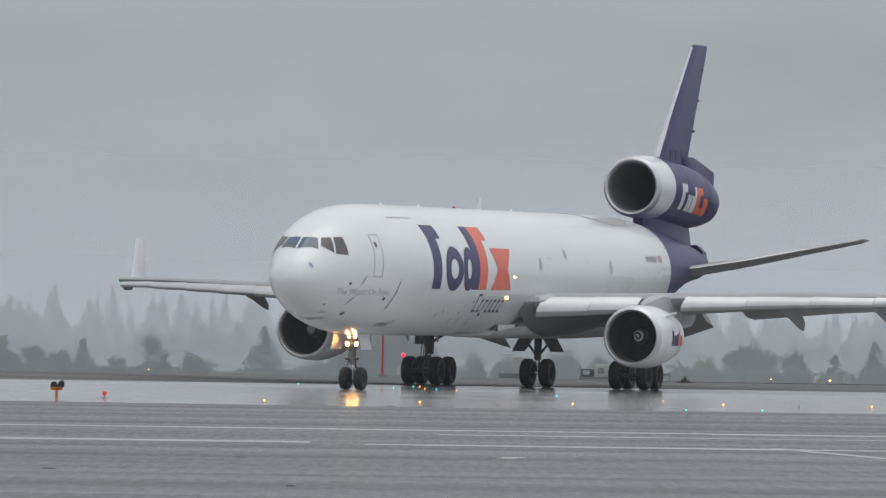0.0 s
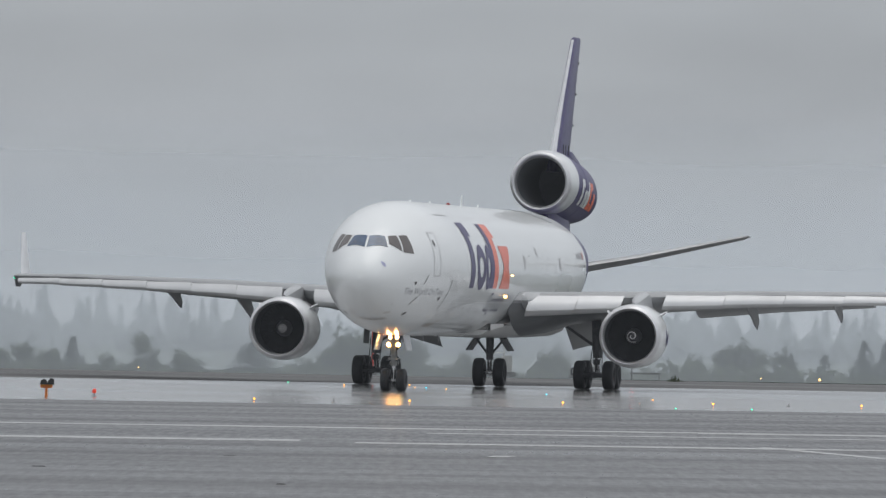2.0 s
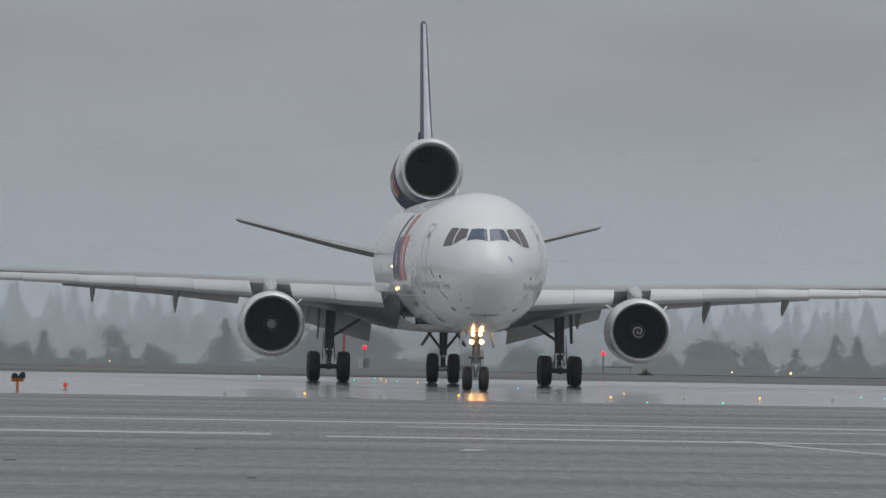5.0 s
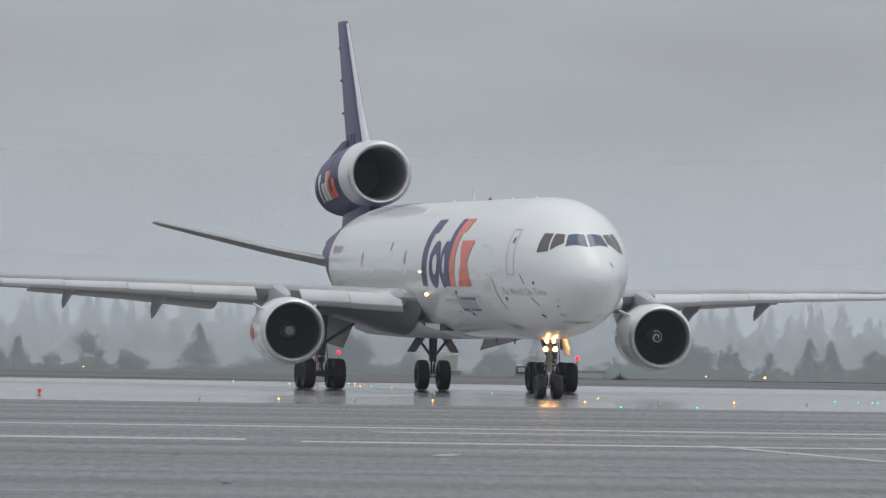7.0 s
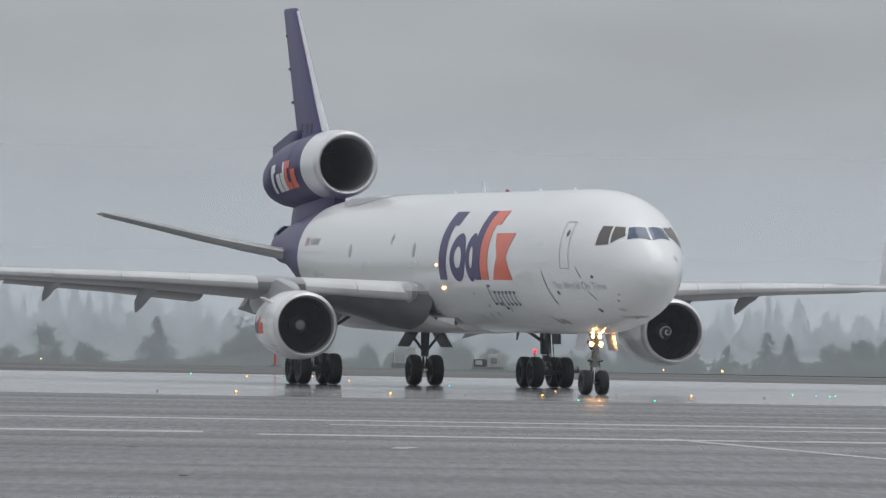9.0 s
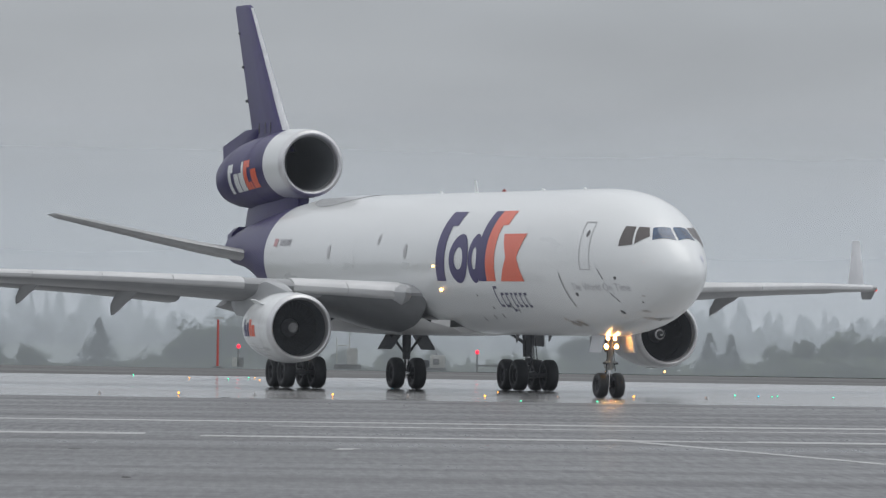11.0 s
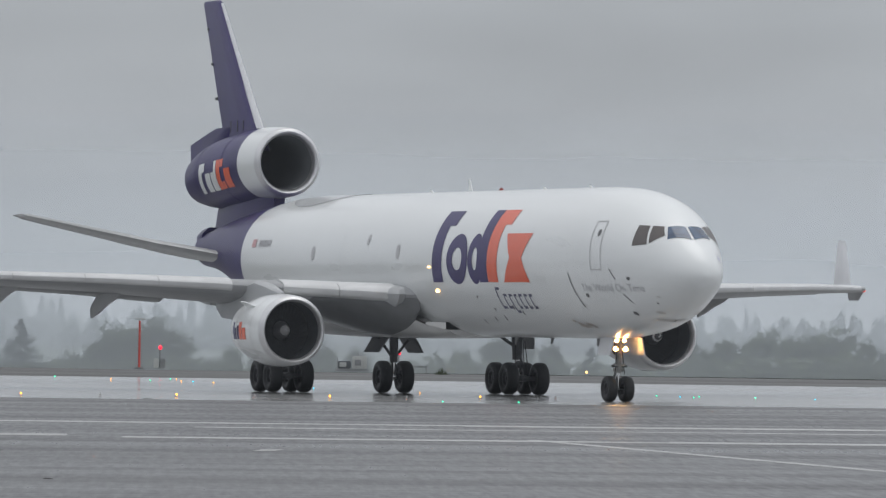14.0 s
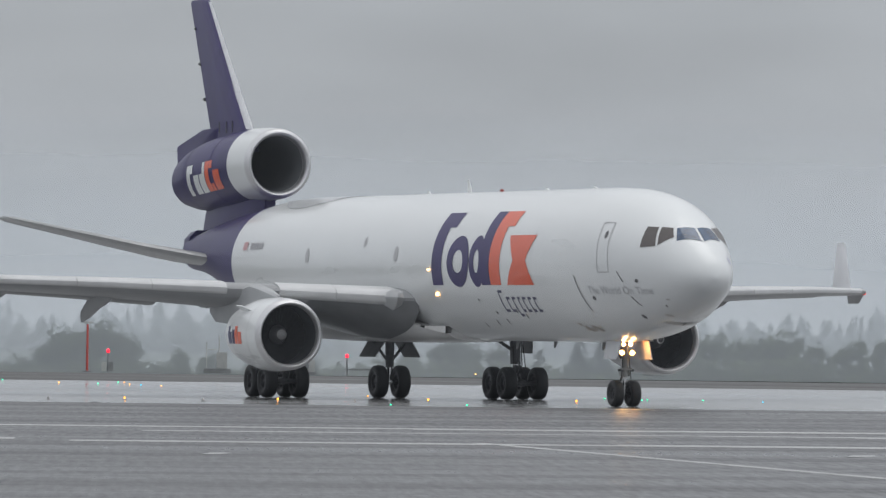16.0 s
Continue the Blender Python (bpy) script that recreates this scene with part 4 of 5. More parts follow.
def wet(name, dark, light, r_lo, r_hi, streak, bump, patch_scale=0.12, spec=0.5, speckle=0.25):
    """Wet pavement: dry-ish and flooded patches drawn out along x, grain and fine ripple."""
    m = bpy.data.materials.new(name)
    m.use_nodes = True
    nt = m.node_tree
    bs = nt.nodes["Principled BSDF"]
    co = nt.nodes.new("ShaderNodeTexCoord")
    mp = nt.nodes.new("ShaderNodeMapping")
    mp.inputs["Scale"].default_value = (streak, 1, 1)
    nt.links.new(co.outputs["Object"], mp.inputs[0])
    def tex(scale, detail, rough=.55, raw=False):
        n = nt.nodes.new("ShaderNodeTexNoise")
        n.inputs["Scale"].default_value, n.inputs["Detail"].default_value, n.inputs["Roughness"].default_value = scale, detail, rough
        nt.links.new((co.outputs["Object"] if raw else mp.outputs[0]), n.inputs["Vector"])
        return n
    def rng(src, a, b, c, d):
        n = nt.nodes.new("ShaderNodeMapRange")
        for k, v in zip(("From Min", "From Max", "To Min", "To Max"), (a, b, c, d)):
            n.inputs[k].default_value = v
        nt.links.new(src.outputs[0], n.inputs[0])
        return n
    pools, grain, fine = tex(patch_scale, 5), tex(9, 5, raw=True), tex(1.1, 6)
    mp2 = nt.nodes.new("ShaderNodeMapping")
    mp2.inputs["Scale"].default_value = (4.5, .32, 1)
    nt.links.new(co.outputs["Object"], mp2.inputs[0])
    speck = tex(1.0, 5, .65)
    nt.links.new(mp2.outputs[0], speck.inputs["Vector"])
    both = nt.nodes.new("ShaderNodeMix")
    both.inputs[0].default_value = speckle
    nt.links.new(pools.outputs[0], both.inputs[2])
    nt.links.new(speck.outputs[0], both.inputs[3])
    wetness = rng(both, .38, .64, 0, 1)
    rough = rng(wetness, 0, 1, r_hi, r_lo)
    nt.links.new(rough.outputs[0], bs.inputs["Roughness"])
    mix = nt.nodes.new("ShaderNodeMix")
    mix.data_type = "RGBA"
    mix.inputs[6].default_value, mix.inputs[7].default_value = (*dark, 1), (*light, 1)
    nt.links.new(rng(fine, .3, .7, 0, 1).outputs[0], mix.inputs[0])
    nt.links.new(mix.outputs[2], bs.inputs["Base Color"])
    bs.inputs["Specular IOR Level"].default_value = spec
    b = nt.nodes.new("ShaderNodeBump")
    b.inputs["Strength"].default_value, b.inputs["Distance"].default_value = bump, 0.01
    nt.links.new(grain.outputs[0], b.inputs["Height"])
    nt.links.new(b.outputs[0], bs.inputs["Normal"])
    return m


M_ASPH = wet("wet_asphalt", (0.035, 0.036, 0.039), (0.13, 0.13, 0.135), 0.24, 0.52, 0.04, 0.5, 0.13, spec=0.40, speckle=0.38)
M_TAXI = wet("flooded_concrete", (0.26, 0.26, 0.262), (0.38, 0.38, 0.375), 0.07, 0.20, 0.10, 0.14, 0.10)
M_FAR = wet("far_damp_asphalt", (0.05, 0.05, 0.05), (0.085, 0.085, 0.082), 0.5, 0.8, 0.1, 0.6)
M_GRASS = mat("damp_grass", (0.05, 0.062, 0.036), 1.0, var=.3, scale=.5, spec=0.05)
M_PAINT = wet("worn_white_road_paint", (0.24, 0.24, 0.24), (0.54, 0.54, 0.535), 0.24, 0.46, 0.12, 0.2)

E_FAR = lambda x: 392 + (x + 20) * .45
E_WT = lambda x: 352 + (x + 20) * .42
E_WB = lambda x: 284 - (x + 17) * .10
zone("apron", "dark wet asphalt apron with water streaks", lambda x: -60, E_WB, -160, 200, 120, 120, M_ASPH)
zone("taxiway", "pale flooded concrete taxiway reflecting the sky", E_WB, E_WT, -160, 200, 120, 40, M_TAXI)
zone("far_shoulder", "dark damp asphalt shoulder", E_WT, E_FAR, -160, 200, 60, 8, M_FAR)
zone("verge", "damp grass beyond the pavement", E_FAR, lambda x: 4800, -900, 1100, 40, 60, M_GRASS)


def stripe(x0, y0, x1, y1, w, label="worn white painted line on wet asphalt", n=24, breaks=0.0):
    """A painted line as a thin raised sheet, a little uneven along its edges."""
    rnd = random.Random(int(x0 * 10 + y0))
    bm = bmesh.new()
    rows = []
    for k in range(n + 1):
        f = k / n
        x, y = x0 + (x1 - x0) * f, y0 + (y1 - y0) * f
        d = Vector((-(y1 - y0), x1 - x0)).normalized()
        h = w / 2 * (1 + rnd.uniform(-.12, .12))
        rows.append([bm.verts.new((x + d.x * s * h, y + d.y * s * h, ground_z(x + d.x * s * h, y + d.y * s * h) + .005)) for s in (-1, 1)])
    for a, b in zip(rows, rows[1:]):
        bm.faces.new((a[0], a[1], b[1], b[0]))
    tagged(part("painted_line", bm, M_PAINT, None, label), label, "road marking", kind="structure")


stripe(-45, 226.5, 65, 222.0, 2.2, n=60)
stripe(-34, 201.6, -3.5, 201.0, 1.4, n=30)
stripe(-2.0, 199.2, 50, 197.5, 1.8, n=40)
rs = random.Random(21)
for x0, x1, y0, y1, n in ((-45, 65, 226.5, 222.0, 6), (-34, -3.5, 201.6, 201.0, 3), (-2.0, 50, 199.2, 197.5, 4), (0, 40, 216, 214, 2)):
    for k in range(n):
        f = (k + rs.uniform(-.2, .2)) / n
        g = min(1.0, f + rs.uniform(.8, 2.0) / n)
        dy = rs.uniform(-1.2, 1.2)
        stripe(x0 + (x1 - x0) * f, y0 + (y1 - y0) * f + dy, x0 + (x1 - x0) * g, y0 + (y1 - y0) * g + dy + rs.uniform(-.3, .3), rs.uniform(.7, 1.9), n=10)
stripe(9.0, 201.0, 20.0, 140.0, .42)
for x, y, w, d in ((1.74, 182.4, .42, 1.2), (17.97, 186.4, .5, 1.2)):
    bm = loft([[(x - w, y - d, ground_z(x, y) + .004), (x + w * .2, y - d * .3, ground_z(x, y) + .004), (x + w, y + d, ground_z(x, y) + .004), (x - w * .4, y + d * .8, ground_z(x, y) + .004)],
               [(x - w * .8, y - d * .9, ground_z(x, y) + .02), (x + w * .15, y - d * .25, ground_z(x, y) + .02), (x + w * .85, y + d * .9, ground_z(x, y) + .02), (x - w * .3, y + d * .7, ground_z(x, y) + .02)]])
    tagged(part("paint_flake", bm, M_PAINT, None, "scrap of worn white paint on the asphalt"), "scrap of worn white paint on the asphalt", "road marking")
M_PATCH = mat("black_tar_patch", (.02, .02, .022), .4, var=.2)
for x, y, w, d in ((-4.8, 179.3, .17, .32), (-8.6, 163.8, .16, .34), (-3.0, 150.4, .12, .2), (-1.9, 283.5, .18, .5)):
    jag = [rs.uniform(.45, 1.25) for k in range(12)]
    bm = loft([[(x + w * math.cos(a) * rr * j, y + d * math.sin(a) * rr * j, ground_z(x, y) + zz) for a, j in zip([k * math.pi / 6 for k in range(12)], jag)] for rr, zz in ((1, .003), (.7, .025))])
    tagged(part("tar_lump", bm, M_PATCH, None, "small black lump of tar on the asphalt"), "small black lump of tar on the asphalt", "debris")


# ---- airfield lights ----
def glow(name, c, e):
    return mat(name, c, .3, glow=e)


M_HOUS = mat("cast_light_housing", (.30, .30, .30), .4, .3, var=.2)
G_GREEN, G_CYAN = glow("green_lamp", (.02, .85, .42), 1.8), glow("cyan_lamp", (.02, .60, .85), 1.6)
G_AMBER, G_YEL, G_RED = glow("amber_lamp", (1.0, .40, .04), 3.0), glow("pale_yellow_lamp", (1.0, .60, .20), 3.0), glow("red_lamp", (1.0, .02, .05), 1.7)


def inset_light(kind, x, y, r, m):
    """A flush pavement light: cast body and a glowing lens facing along the ground."""
    z = ground_z(x, y)
    ob = part(kind, shifted(spun([(0, r * 1.8), (.012, r * 1.7), (.02, r * 1.3), (.02, 0)], 14, "z"), (x, y, z)), M_HOUS, None)
    part("lens", shifted(spun([(.03, r), (.03 + r * .8, r * .8), (.03 + r * 1.3, r * .3), (.03 + r * 1.4, 0)], 12, "z"), (x, y, z)), m, ob)
    return ob


for kind, label, m, r, spots in (
        ("taxiway_light", "flush green taxiway light, lit", G_GREEN, .035, ((-6.76, 353.8), (-2.2, 346.8), (-1.28, 352.2), (9.28, 281.6), (12.24, 283.5), (19.55, 317), (20.83, 312.4), (21.25, 315.2), (23.54, 314.1))),
        ("taxiway_light", "flush blue-green taxiway light, lit", G_CYAN, .035, ((-.2, 343.8), (5.1, 327.4), (20.35, 313.9), (25.8, 310.8))),
        ("stop_bar_light", "flush amber pavement light, lit", G_AMBER, .032, ((-.73, 345), (-.99, 352.6), (.73, 341.2), (-4.03, 348), (9.4, 315)))):
    for x, y in spots:
        tagged(inset_light(kind, x, y, r, m), label, "airfield light", label)

GUARD = []
M_GUARD = mat("guard_lamp_back", (.42, .42, .42), .3)
for k, (x, y) in enumerate(((-6.85, 290.2), (-3.77, 290.4), (-.81, 292.5), (2.25, 292.7), (5.24, 294.7), (8.28, 294.8), (11.35, 299.0), (14.49, 301.3), (17.43, 301.2))):
    z = ground_z(x, y)
    ob = part("guard_light", shifted(spun([(0, .09), (.02, .085), (.03, .05), (.03, 0)], 14, "z"), (x, y, z)), M_HOUS, None)
    tagged(ob, "flush amber guard light that flashes by turns", "airfield light", "guard lights across the taxiway")
    bm = bmesh.new()
    n = 10
    rows = [[(.042 * math.cos(radians(b)) * math.cos(radians(a)), -.042 * math.cos(radians(b)) * math.sin(radians(a)), .042 * math.sin(radians(b))) for a in range(0, 181, 18)] for b in (-80, -40, 0, 40, 80)]
    loft(rows, closed=False, bm=bm)
    lens = part("rotating_lens", bm, G_AMBER, ob, "amber lens turning about an upright axis")
    lens.location = (x, y, z + .09)
    bm = bmesh.new()
    loft([[(p[0], -p[1] + .006, p[2]) for p in r] for r in rows], closed=False, bm=bm)
    part("lens_back", bm, M_GUARD, lens)
    GUARD.append((lens, x, y, z + .09, k % 2))


def edge_light(x, y, h, r, m, label, kind="edge_light"):
    z = ground_z(x, y)
    ob = part(kind, tube((x, y, z), (x, y, z + h), .03, .025), M_HOUS, None)
    part("base_plate", shifted(spun([(0, .14), (.03, .13), (.04, 0)], 12, "z"), (x, y, z)), M_HOUS, ob)
    part("globe", shifted(spun([(0, r * .8), (r * .8, r), (r * 1.6, r * .75), (r * 2.1, 0)], 14, "z"), (x, y, z + h)), m, ob)
    return tagged(ob, label, "airfield light", label)


edge_light(-16.0, 407.9, .04, .034, G_YEL, "lit pale yellow edge light on a stem")
edge_light(19.0, 428.9, .04, .034, G_YEL, "lit pale yellow edge light on a stem")
edge_light(22.2, 425.4, .04, .062, G_YEL, "lit pale yellow edge light on a stem")
# marker globe brightened by a little emission in its red
edge_light(-13.38, 296.9, .12, .09, mat("faintly_glowing_red_globe", (.75, .06, .03), .35, glow=.25), "red marker globe with a faint added glow on an orange stem", "marker_light")


def guard_signal(x, y):
    """Pair of hooded amber lamps on an orange post."""
    z = ground_z(x, y)
    orange = mat("orange_post_paint", (.75, .22, .04), .5)
    black = mat("black_lamp_hood", (.015, .015, .015), .5)
    ob = part("guard_signal", tube((x, y, z), (x, y, z + .34), .06, .05), orange, None)
    tagged(ob, "black hooded pair of guard lamps on an orange post", "signal light")
    part("housing", box(x - .24, x + .24, y - .08, y + .14, z + .34, z + .52, .03), orange, ob, "orange lamp housing")
    for dx in (-.13, .14):
        part("hood", shifted(loft([[(a * .12, 0, b * .12) for a, b in ((-1, -.4), (-.7, .7), (0, 1), (.7, .7), (1, -.4))], [(a * .15 + .04, -.25, b * .15 + .02) for a, b in ((-1, -.4), (-.7, .7), (0, 1), (.7, .7), (1, -.4))]]), (x + dx, y - .06, z + .52)), black, ob, "black lamp hood")
        part("lamp_lens", shifted(spun([(.0, .09), (-.03, .07), (-.05, 0)], 14, "y"), (x + dx, y - .10, z + .50)), mat("dull_amber_lens", (.7, .3, .05), .2), ob)
    part("back_hood", box(x + .1, x + .3, y, y + .2, z + .5, z + .72, .04), black, ob)


guard_signal(-15.07, 292.6)


def far_equipment():
    grey, white, red = mat("weathered_grey_steel", (.30, .31, .32), .6, var=.2), mat("pale_cabinet_paint", (.55, .56, .55), .5, var=.15), mat("red_mast_paint", (.62, .08, .06), .5, var=.1)
    z = ground_z(-3.1, 400)
    ob = part("red_mast", tube((-3.15, 402, z), (-3.15, 402, z + 2.6), .07, .06), red, None)
    tagged(ob, "thin red painted mast beyond the taxiway", "mast")
    part("sign_plate", box(-3.36, -2.84, 401.96, 402.04, z + 2.64, z + 2.74, .02), white, ob, "small white plate on the mast head")
    part("base_plate", box(-3.4, -2.9, 401.8, 402.2, z, z + .1, .02), grey, ob)
    for x, y, h in ((-2.08, 412, 1.02), (10.98, 407, 1.0)):
        z = ground_z(x, y)
        ob = part("obstruction_light", tube((x, y, z), (x, y, z + h), .05), grey, None)
        tagged(ob, "lit red obstruction lamp on a grey post", "obstruction light", "red obstruction lights")
        part("globe", shifted(spun([(0, .07), (.08, .11), (.18, .09), (.23, 0)], 14, "z"), (x, y, z + h)), G_RED, ob)
        if x < 0:
            for dx in (-.22, .16):
                part("cabinet", box(x + dx - .14, x + dx + .14, y - .2, y + .2, z, z + .52, .03), white if dx < 0 else grey, ob)
        else:
            part("cross_arm", box(x - .1, x + 1.6, y - .03, y + .03, z + .32, z + .42, .02), grey, ob)
            part("cross_arm_post", tube((x + 1.5, y, z), (x + 1.5, y, z + .4), .03), grey, ob)
    z = ground_z(3.9, 412)
    ob = part("wind_mast", tube((4.05, 412, z), (4.05, 412, z + 2.1), .05, .03), white, None)
    tagged(ob, "slim pale instrument mast with a cabinet at its foot", "mast")
    part("second_pole", tube((3.35, 412, z), (3.35, 412, z + 1.7), .03), white, ob)
    part("cabinet", box(3.9, 4.5, 411.6, 412.2, z + .25, z + 1.15, .04), white, ob)
    part("foot", box(3.2, 4.7, 411.5, 412.3, z, z + .25, .03), grey, ob)
    part("arm", tube((3.35, 412, z + 1.3), (4.05, 412, z + 1.3), .025), white, ob)
    z = ground_z(8.5, 412)
    ob = part("equipment_skid", box(7.62, 9.42, 411.2, 412.6, z + .02, z + .16, .03), grey, None)
    tagged(ob, "weathered equipment skid with a pale cabinet on the far verge", "equipment")
    part("engine_box", box(7.7, 8.45, 411.3, 412.5, z + .16, z + .58, .05), mat("dark_box_paint", (.10, .11, .12), .5), ob, "dark low engine box")
    part("panel", box(7.82, 8.2, 411.26, 411.31, z + .26, z + .5, .01), white, ob)
    part("cabinet", box(8.52, 9.34, 411.3, 412.4, z + .16, z + .86, .04), white, ob, "pale upright cabinet")
    part("louvre", box(8.66, 9.0, 411.26, 411.31, z + .34, z + .66, .01), grey, ob)
    part("stack", tube((8.9, 412, z + .84), (8.9, 412, z + 1.02), .06), grey, ob)
    part("rail", tube((7.72, 411.25, z + .16), (7.72, 411.25, z + .78), .025), grey, ob)


far_equipment()

# ---- trees ----
M_LEAF = mat("dull_green_leaves", (.092, .115, .062), .8, var=.35, scale=.8)
M_NEEDLE = mat("dark_conifer_needles", (.035, .052, .038), .85, var=.3, scale=.8)
M_BARK = mat("grey_brown_bark", (.09, .075, .06), .9, var=.2, scale=2)
TREE_Y = 640.0
BASE_Z = ground_z(0, TREE_Y)


def leaf_clump(bm, c, r, rnd, n=14, flat=.8):
    """A small burst of leaf blades round c."""
    for _ in range(n):
        d = Vector((rnd.gauss(0, 1), rnd.gauss(0, 1), rnd.gauss(0, 1) * flat)).normalized() * r * rnd.uniform(.3, 1)
        a = Vector((rnd.gauss(0, 1), rnd.gauss(0, 1), rnd.gauss(0, 1))).normalized() * r * .34
        b = a.cross(d).normalized() * r * .26
        p = c + d
        bm.faces.new([bm.verts.new(q) for q in (p - a, p - b, p + a, p + b)])


def broad_tree(x, y, top, width, seed, label):
    rnd = random.Random(seed)
    zb = ground_z(x, y)
    h = top - zb
    ob = part("tree", tube((x, y, zb - .2), (x + rnd.uniform(-.2, .2), y, zb + h * .45), .22, .12, 8), M_BARK, None)
    tagged(ob, label, "tree")
    bm = bmesh.new()
    for k in range(7):
        a = rnd.uniform(0, 6.28)
        tube((x, y, zb + h * rnd.uniform(.25, .45)), (x + math.cos(a) * width * .3, y + math.sin(a) * width * .3, zb + h * rnd.uniform(.55, .85)), .08, .03, 6, bm=bm)
    part("limb", bm, M_BARK, ob)
    bm = bmesh.new()
    lobes = [(Vector((x, y, top - width * .24)), width * .23)]
    for _ in range(46):
        f = rnd.uniform(.16, 1.5)
        sp = .36 * math.sqrt(max(.02, 1 - (1 - min(1, f / .62)) ** 2))
        lobes.append((Vector((x + rnd.uniform(-sp, sp) * width, y + rnd.uniform(-.3, .3) * width, top - width * (f + .05))), rnd.uniform(.07, .22) * width))
    for c, r in lobes:
        for _ in range(42):
            d = Vector((rnd.gauss(0, 1), rnd.gauss(0, 1), rnd.gauss(0, 1))).normalized() * r * rnd.uniform(.2, 1.15)
            leaf_clump(bm, c + d, r * .34, rnd, 9)
    part("crown", bm, M_LEAF, ob)


def conifer(x, y, top, width, seed, label):
    rnd = random.Random(seed)
    zb = ground_z(x, y)
    h = top - zb
    ob = part("conifer", tube((x, y, zb - .2), (x, y, top - .1), .2, .02, 8), M_BARK, None)
    tagged(ob, label, "tree")
    bm = bmesh.new()
    z = max(zb + h * .1, top - 6.0)
    while z < top:
        f = (z - zb) / h
        r = min(width * .55, (top - z) * .62) * rnd.uniform(.8, 1.15) + .10
        n = max(5, int(r * 9))
        for k in range(n):
            a = rnd.uniform(0, 6.28)
            rr = r * rnd.uniform(.7, 1.1)
            for q in (.25, .5, .75, 1):
                leaf_clump(bm, Vector((x + math.cos(a) * rr * q, y + math.sin(a) * rr * q, z - rr * q * .35)), .16 + .12 * q, rnd, 6, .7)
        z += .26
    part("crown", bm, M_NEEDLE, ob)


PXM = TREE_Y / 13192.0  # metres to one step of the bearing list below at the tree row


def bearing(b, dist):
    return (b - 784) / 13192.0 * dist


def crest(b, up, dist):
    """Height of a tree top from its bearing and its rise over the level line."""
    return EYE.z + up / 13192.0 * dist


def plant():
    lab_b, lab_c = "misty broadleaf tree beyond the airfield edge", "misty dark conifer beyond the airfield edge"
    # bearing, rise of the top, width (same steps), sort
    rows = [(0, -28, 90, "b"), (60, -48, 70, "b"), (110, -55, 70, "b"), (150, -42, 62, "c"), (205, -68, 60, "b"), (272, -32, 84, "b"), (345, -62, 90, "b"), (470, -20, 100, "c"),
            (560, -72, 90, "b"), (630, -22, 100, "b"), (672, -30, 84, "b"), (712, -16, 92, "b"), (752, -36, 70, "b"), (845, -62, 74, "b"), (900, -72, 60, "b"), (1000, -60, 90, "b"), (1065, -66, 60, "b"), (1250, -72, 70, "b"), (1300, -58, 80, "b"),
            (1340, -44, 90, "b"), (1410, -58, 66, "b"), (1480, -72, 26, "c"), (1552, -48, 62, "c"), (1588, -52, 56, "c"), (1665, -62, 90, "b"), (1720, -50, 90, "b"), (1790, -38, 120, "b"), (1850, -44, 100, "b"),
            (1905, -40, 110, "b"), (1970, -58, 80, "b"), (2040, -52, 90, "b"), (2110, -46, 90, "b"), (-70, -40, 90, "b")]
    for k, (b, up, w, sort) in enumerate(rows):
        dist = TREE_Y + (k * 37 % 50) - 20
        x = bearing(b, dist)
        up += (b - 784) * .0168
        (broad_tree if sort == "b" else conifer)(x, dist, crest(b, up - 5, dist), w / 13192.0 * dist, 50 + k, lab_b if sort == "b" else lab_c)


plant()


def shrubs():
    """Unbroken low scrub along the airfield's edge."""
    rnd = random.Random(4)
    bm = bmesh.new()
    for k in range(520):
        b = -220 + 2500 * (k + rnd.random()) / 520
        dist = 560 + rnd.uniform(0, 30)
        up = -92 + 7 * math.sin(b / 90.0) + 5 * math.sin(b / 37.0) + rnd.uniform(-7, 8) + (b - 784) * .0168
        x, top = bearing(b, dist), crest(b, up - 5, dist)
        r = rnd.uniform(.35, .8)
        for j in range(4):
            leaf_clump(bm, Vector((x + rnd.uniform(-.6, .6), dist, top - r - j * .5)), r, rnd, 12)
    ob = part("scrub", bm, M_LEAF, None, "misty low scrub along the airfield edge")
    tagged(ob, "misty low scrub along the airfield edge", "shrubs", kind="stuff")


shrubs()


def tuft(x, y, w):
    """A clump of rough grass at the pavement's edge."""
    rnd = random.Random(int(x * 7 + 3))
    bm = bmesh.new()
    z = ground_z(x, y)
    for k in range(90):
        a, q = rnd.uniform(0, 6.28), rnd.uniform(0, w)
        p = Vector((x + q * math.cos(a), y + q * math.sin(a), z))
        d = Vector((rnd.uniform(-.12, .12), rnd.uniform(-.12, .12), rnd.uniform(.15, .42) * (1.2 - q / w)))
        e = Vector((rnd.uniform(-.05, .05), rnd.uniform(-.03, .03), 0))
        bm.faces.new([bm.verts.new(v) for v in (p - e, p + e, p + d)])
    tagged(part("grass_tuft", bm, M_LEAF, None, "rough dark grass tuft at the pavement edge"), "rough dark grass tuft at the pavement edge", "grass", kind="stuff")


for tx, ty, tw in ((13.2, 403, .42),):
    tuft(tx, ty, tw)


